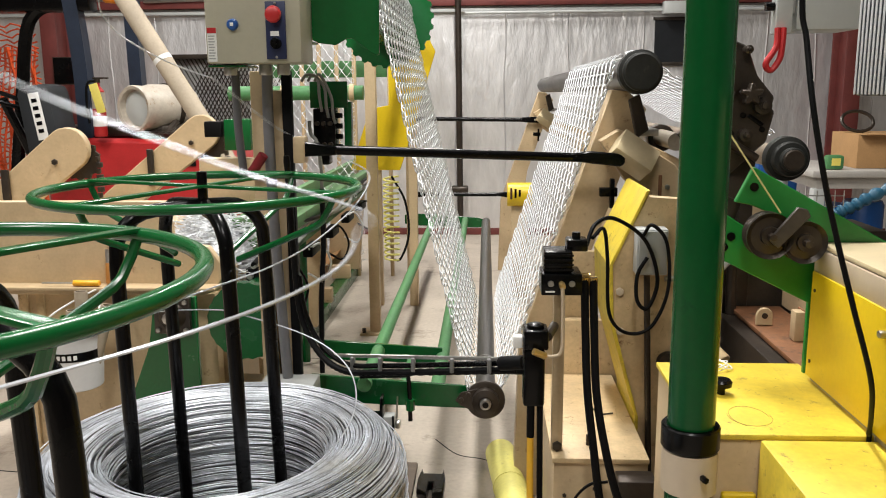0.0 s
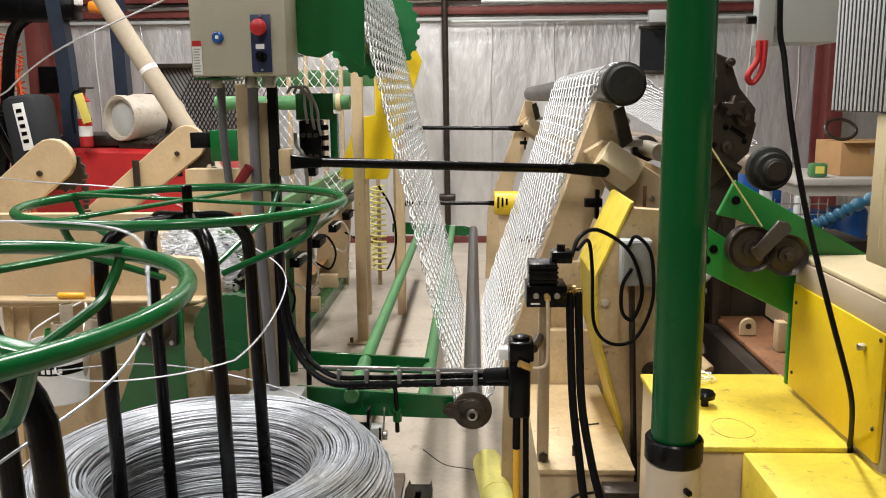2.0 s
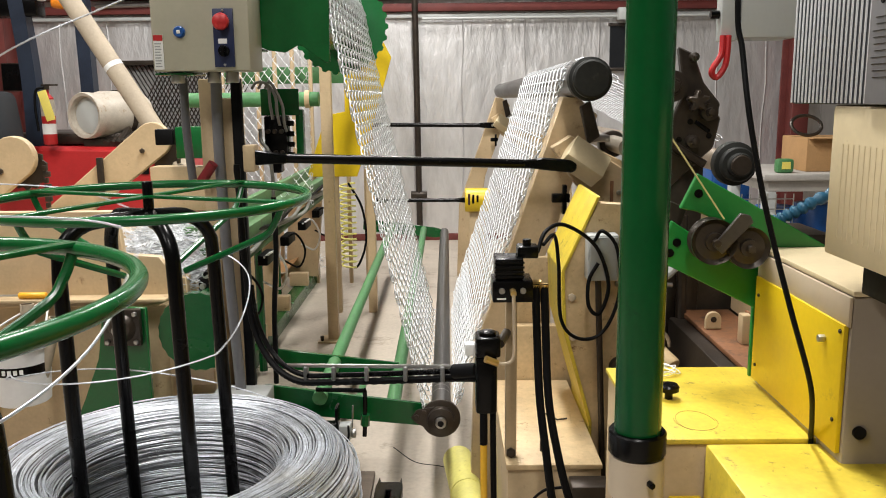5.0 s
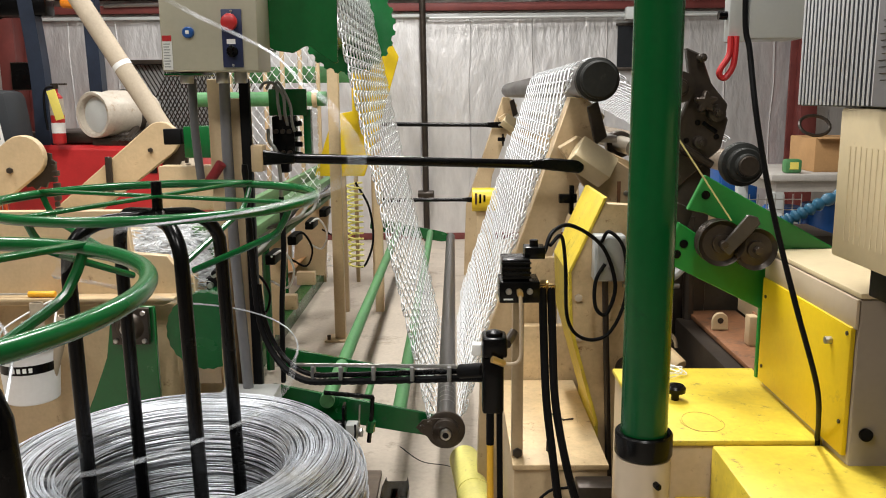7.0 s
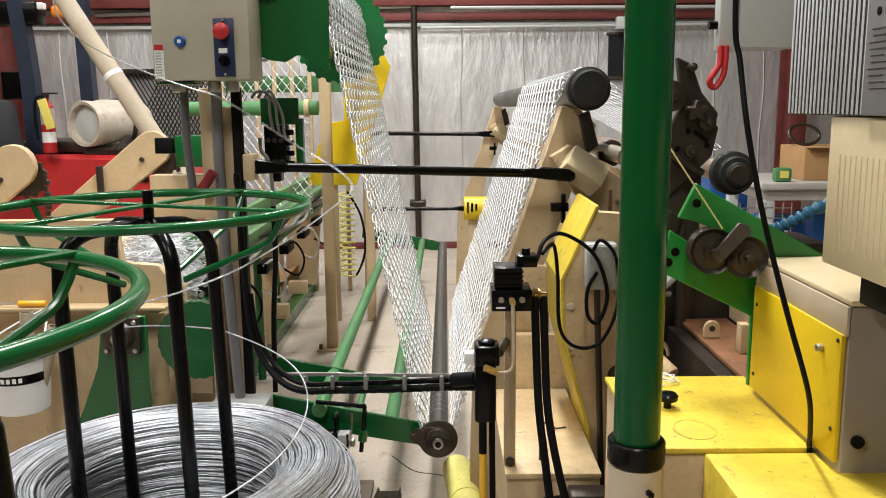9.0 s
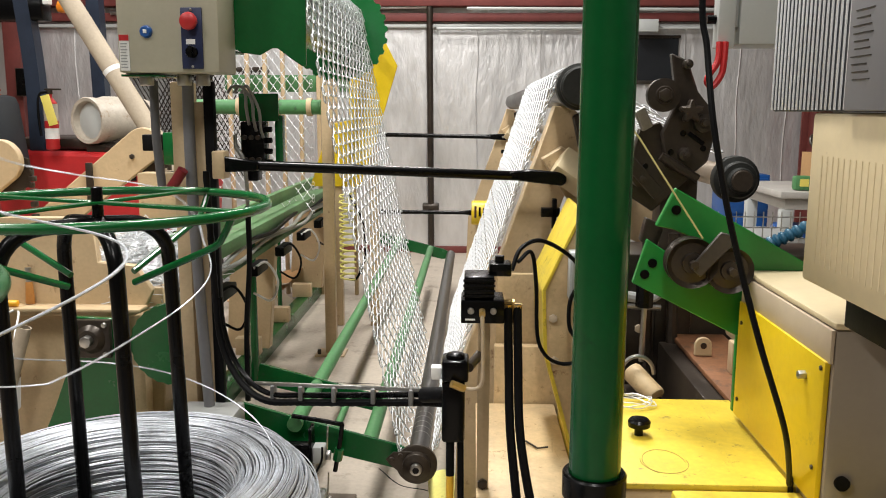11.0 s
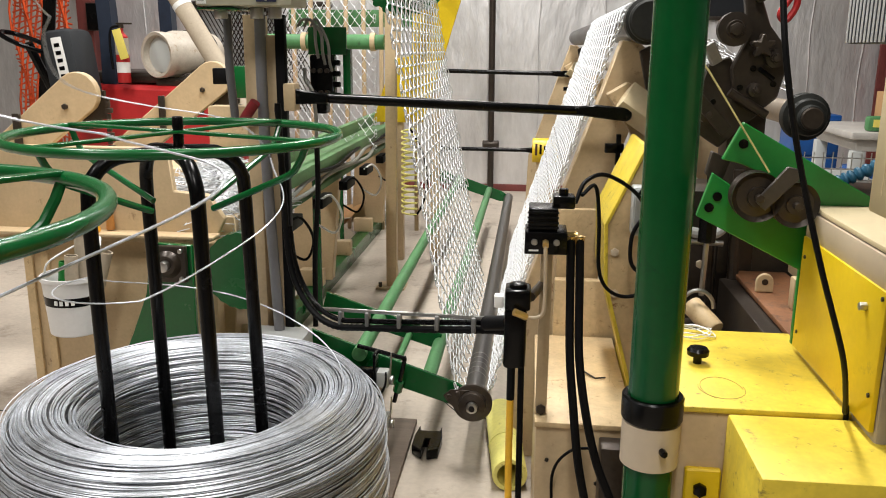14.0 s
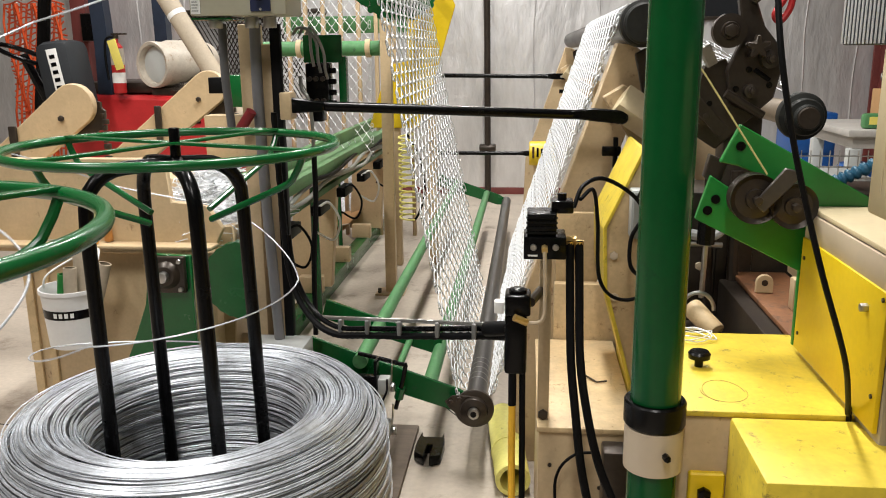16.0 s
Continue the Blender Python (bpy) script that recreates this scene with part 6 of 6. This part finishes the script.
part("body", box(2.66, 3.0, 7.5, 8.0, 0, 0.95, 0.01), BLUE, sb)
part("drawer", box(2.68, 2.98, 7.485, 7.499, 0.62, 0.92, 0.006), BLUE, sb)
part("drawer", box(2.68, 2.98, 7.485, 7.499, 0.28, 0.59, 0.006), BLUE, sb)
pb = thing("parts_basket", "steel wire basket of scrap behind the bracket", "basket", (1.9, 5.0, 0))
bm = bmesh.new()
for k in range(14):
    tube_open(bm, [Vector((1.7 + 0.05 * k, 5.0, 0.0)), Vector((1.7 + 0.05 * k, 5.0, 0.93))], 0.004)
for k in range(16):
    tube_open(bm, [Vector((1.7, 5.0, 0.06 * k)), Vector((2.35, 5.0, 0.06 * k))], 0.004)
part("mesh", bm, STEEL, pb)
part("bin", box(1.7, 2.35, 5.02, 5.5, 0.0, 0.78, 0.01), GREY, pb)
rb = thing("machine_bed", "rusty brown machine bed with cream lugs", "machine bed", (1.0, 2.4, 0))
# Dark box put where the cavity lies in shade, not a modelled housing.
part("gear_cavity", box(0.87, 1.5, 2.66, 2.9, 0.0, 1.08, 0.006), DARK_STEEL, rb, "dark box standing in for the shaded gear cavity")
part("pedestal", box(1.0, 1.3, 2.06, 2.6, 0.0, 0.845, 0.006), DARK_STEEL, rb)
part("bed_plate", box(1.04, 1.185, 2.03, 2.62, 0.848, 0.862, 0.003), OXIDE_WOOD, rb, "rust-brown worn bed plate")
part("rail", plate([(2.03, 0.99), (2.62, 1.03), (2.62, 0.863), (2.03, 0.863)], 1.19, 1.21, 0.003, axis="x"), BEIGE, rb)
part("lug", plate([(1.048, 0.863), (1.092, 0.863), (1.092, 0.89)] + arc(1.07, 0.89, 0.022, 0, 180, 8)[1:], 2.4, 2.41, 0.002), BEIGE, rb)
part("lug_hole", lathe([(0, 0), (0.008, 0), (0.008, 0.002), (0, 0.002)], (1.07, 2.4, 0.89), (0, -1, 0), 14), DARK_STEEL, rb)
part("lug_angle", box(1.095, 1.12, 2.25, 2.285, 0.863, 0.94, 0.003), BEIGE, rb)
part("lug_side", box(1.121, 1.127, 2.25, 2.31, 0.863, 0.94, 0.002), OXIDE_WOOD, rb)
part("motor", rod((0.875, 2.33, 0.845), (0.925, 2.26, 0.80), 0.026, seg=20, bevel=0.006), BEIGE_DIRTY, rb, "dirty cream motor barrel")
part("motor_hoop", tube([(0.885 + 0.04 * math.cos(radians(a)), 2.3, 0.845 + 0.045 * math.sin(radians(a))) for a in range(0, 181, 15)], 0.005, 8), STEEL, rb, "bright steel hoop")
part("motor_foot", box(0.86, 0.94, 2.26, 2.36, 0.0, 0.8, 0.005), DARK_STEEL, rb)
part("grey_pipe", tube(smooth_path([(0.86, 2.5, 1.0), (0.95, 2.5, 0.99), (1.0, 2.52, 1.02), (1.1, 2.55, 1.08)], 5), 0.014, 10), GREY, rb)
for k in range(3):
    part("dark_pipe", rod((0.9 + 0.07 * k, 2.58, 0.5), (0.89 + 0.07 * k, 2.6, 1.15), 0.016, seg=10), DARK_STEEL, rb)
part("spring_rod", rod((0.905, 2.36, 0.86), (0.91, 2.36, 1.12), 0.007, seg=10), STEEL, rb)
part("spring_nut", rod((0.907, 2.36, 1.0), (0.908, 2.36, 1.06), 0.022, seg=10), BLACK, rb)
rnd = random.Random(4)
lw = thing("loose_wire", "small tangle of thin wire on the yellow cover", "wire", (0.82, 1.97, 0.89))
for q in range(3):
    part("strand", tube(smooth_path([(0.80 + 0.05 * math.cos(a * 1.3 + q) + rnd.uniform(-0.01, 0.01), 1.955 + 0.03 * math.sin(a * 1.3 + q), 0.893 + 0.006 * (a % 3)) for a in range(7)], 4), 0.0014, 6), FABRIC, lw)

# ---- flying wires ----
TURN = 2.92        # seconds for one loop to come off a coil


def swept_over(c):
    """The farther loop swings over the ring once a turn, and creeps otherwise."""
    turns, f = divmod(c, TURN)
    rate = 250 / (TURN - 0.3)
    return 360 * turns + rate * min(f, 0.7) + 110 / 0.3 * min(max(f - 0.7, 0), 0.3) + rate * max(f - 1.0, 0)


def swept_whip(c):
    """The nearer loop snaps over within a third of a second, then creeps round."""
    turns, f = divmod(c, TURN)
    return 360 * turns + (110 * f / 0.3 if f < 0.3 else 110 + 250 * (f - 0.3) / (TURN - 0.3))


def flying_wire(cx, cy, face, loop, swept, label):
    """A strand wound round the stand's axis; loop holds (seconds, height, radius) of the points that pass the facing side one after another."""
    w = thing("flying_wire", label, "wire", (cx, cy, 0.6))
    pts = []
    for c, z, q in smooth_path(loop, 22):
        a = radians(face + swept(c))
        pts.append((cx + q * math.cos(a), cy + q * math.sin(a), z))
    part("strand", tube(pts, 0.0019, 6), ZINC, w)
    return w


LOOP_A = [(-1.6, 0.598, 0.40), (-1.0, 0.604, 0.39), (-0.5, 0.66, 0.37), (0.0, 0.74, 0.37), (0.5, 0.81, 0.37), (0.85, 0.89, 0.31), (1.35, 0.985, 0.24), (1.8, 1.05, 0.235), (2.2, 1.09, 0.25), (2.5, 1.13, 0.29), (2.7, 1.19, 0.37), (2.9, 1.25, 0.46), (3.2, 1.29, 0.58), (3.4, 1.35, 0.62), (3.55, 1.48, 0.48), (3.7, 1.60, 0.31), (4.1, 1.95, 0.10), (4.5, 2.6, 0.03)]
LOOP_B = [(-4.2, 0.505, 0.40), (-3.6, 0.52, 0.39), (-3.0, 0.72, 0.33), (-2.5, 0.90, 0.24), (-2.1, 1.0, 0.25), (-1.7, 1.10, 0.21), (-1.3, 1.18, 0.30), (-0.9, 1.24, 0.38), (-0.6, 1.29, 0.52), (-0.2, 1.30, 0.58), (0.0, 1.31, 0.66), (0.08, 1.42, 0.48), (0.2, 1.62, 0.26), (0.4, 2.0, 0.12), (0.7, 2.6, 0.03)]
wire_a = flying_wire(C1[0], C1[1], 23.5, LOOP_A, swept_over, "shiny wire whirling off the coil around the ring")
wire_b = flying_wire(C2[0], C2[1], 39.0, LOOP_B, swept_whip, "shiny wire whirling off the nearer coil")

# ---- what moves ----
STEPS = ((2.78, 0.430, 0.389), (6.4, 0.389, 0.345), (10.3, 0.345, 0.309), (13.85, 0.309, 0.266))


def dancer_height(t):
    z = STEPS[0][1]
    for t0, before, after in STEPS:
        f = min(1.0, max(0.0, (t - t0 + 0.1) / 0.2))
        z += (after - before) * f * f * (3 - 2 * f)
    return z


# moments at which each loop begins anew
STARTS_A = (-2.75, 0.12, 3.15, 6.3, 8.88, 11.72, 14.8, 17.7)
STARTS_B = (0.0, 3.05, 5.85, 8.55, 11.5, 14.46, 17.4)


def phase(t, starts):
    k = max(i for i in range(len(starts) - 1) if starts[i] <= t)
    return TURN * (k + (t - starts[k]) / (starts[k + 1] - starts[k]))


def motions():
    for strand, (cx, cy), starts, swept in ((wire_a, C1, STARTS_A, swept_over), (wire_b, C2, STARTS_B, swept_whip)):
        walk(strand, [(k * 0.1, pose(cx, cy, 0.6, 0, 0, -swept(phase(k * 0.1, starts)))) for k in range(161)])
    steps = [0.0] + [q for t0, _, _ in STEPS for q in (t0 - 0.1, t0, t0 + 0.1)] + [16.0]
    arm = math.hypot(DX - PIV.x, DZ - PIV.z)
    rest = math.atan2(PIV.z - DZ, DX - PIV.x)
    swing, fall, loop, spin = [], [], [], []
    for t in steps:
        z = dancer_height(t)
        dip = math.asin((PIV.z - z) / arm)
        x = PIV.x + arm * math.cos(dip)
        swing.append((t, pose(PIV.x, PIV.y, PIV.z, 0, math.degrees(dip - rest), 0)))
        tilt = math.degrees(math.atan2(drum_top[0] - (x - 0.052), drum_top[1] - z))
        fall.append((t, pose(x - 0.052, 3.0, z, 0, tilt, 0)))
        lean_now = math.atan2(TX - 0.062 - x - 0.052, TZ - z)
        lean_first = math.atan2(TX - 0.062 - DX - 0.052, TZ - DZ)
        loop.append((t, pose(x, 3.0, z, 0, math.degrees(lean_now - lean_first), 0)))
        spin.append((t, pose(GX, 3.1, GZ, 0, (0.43 - z) * 2 / GR * 57.3, 0)))
    walk(dancer, swing)
    walk(falling, fall)
    walk(looped, loop)
    walk(drum, spin)


motions()
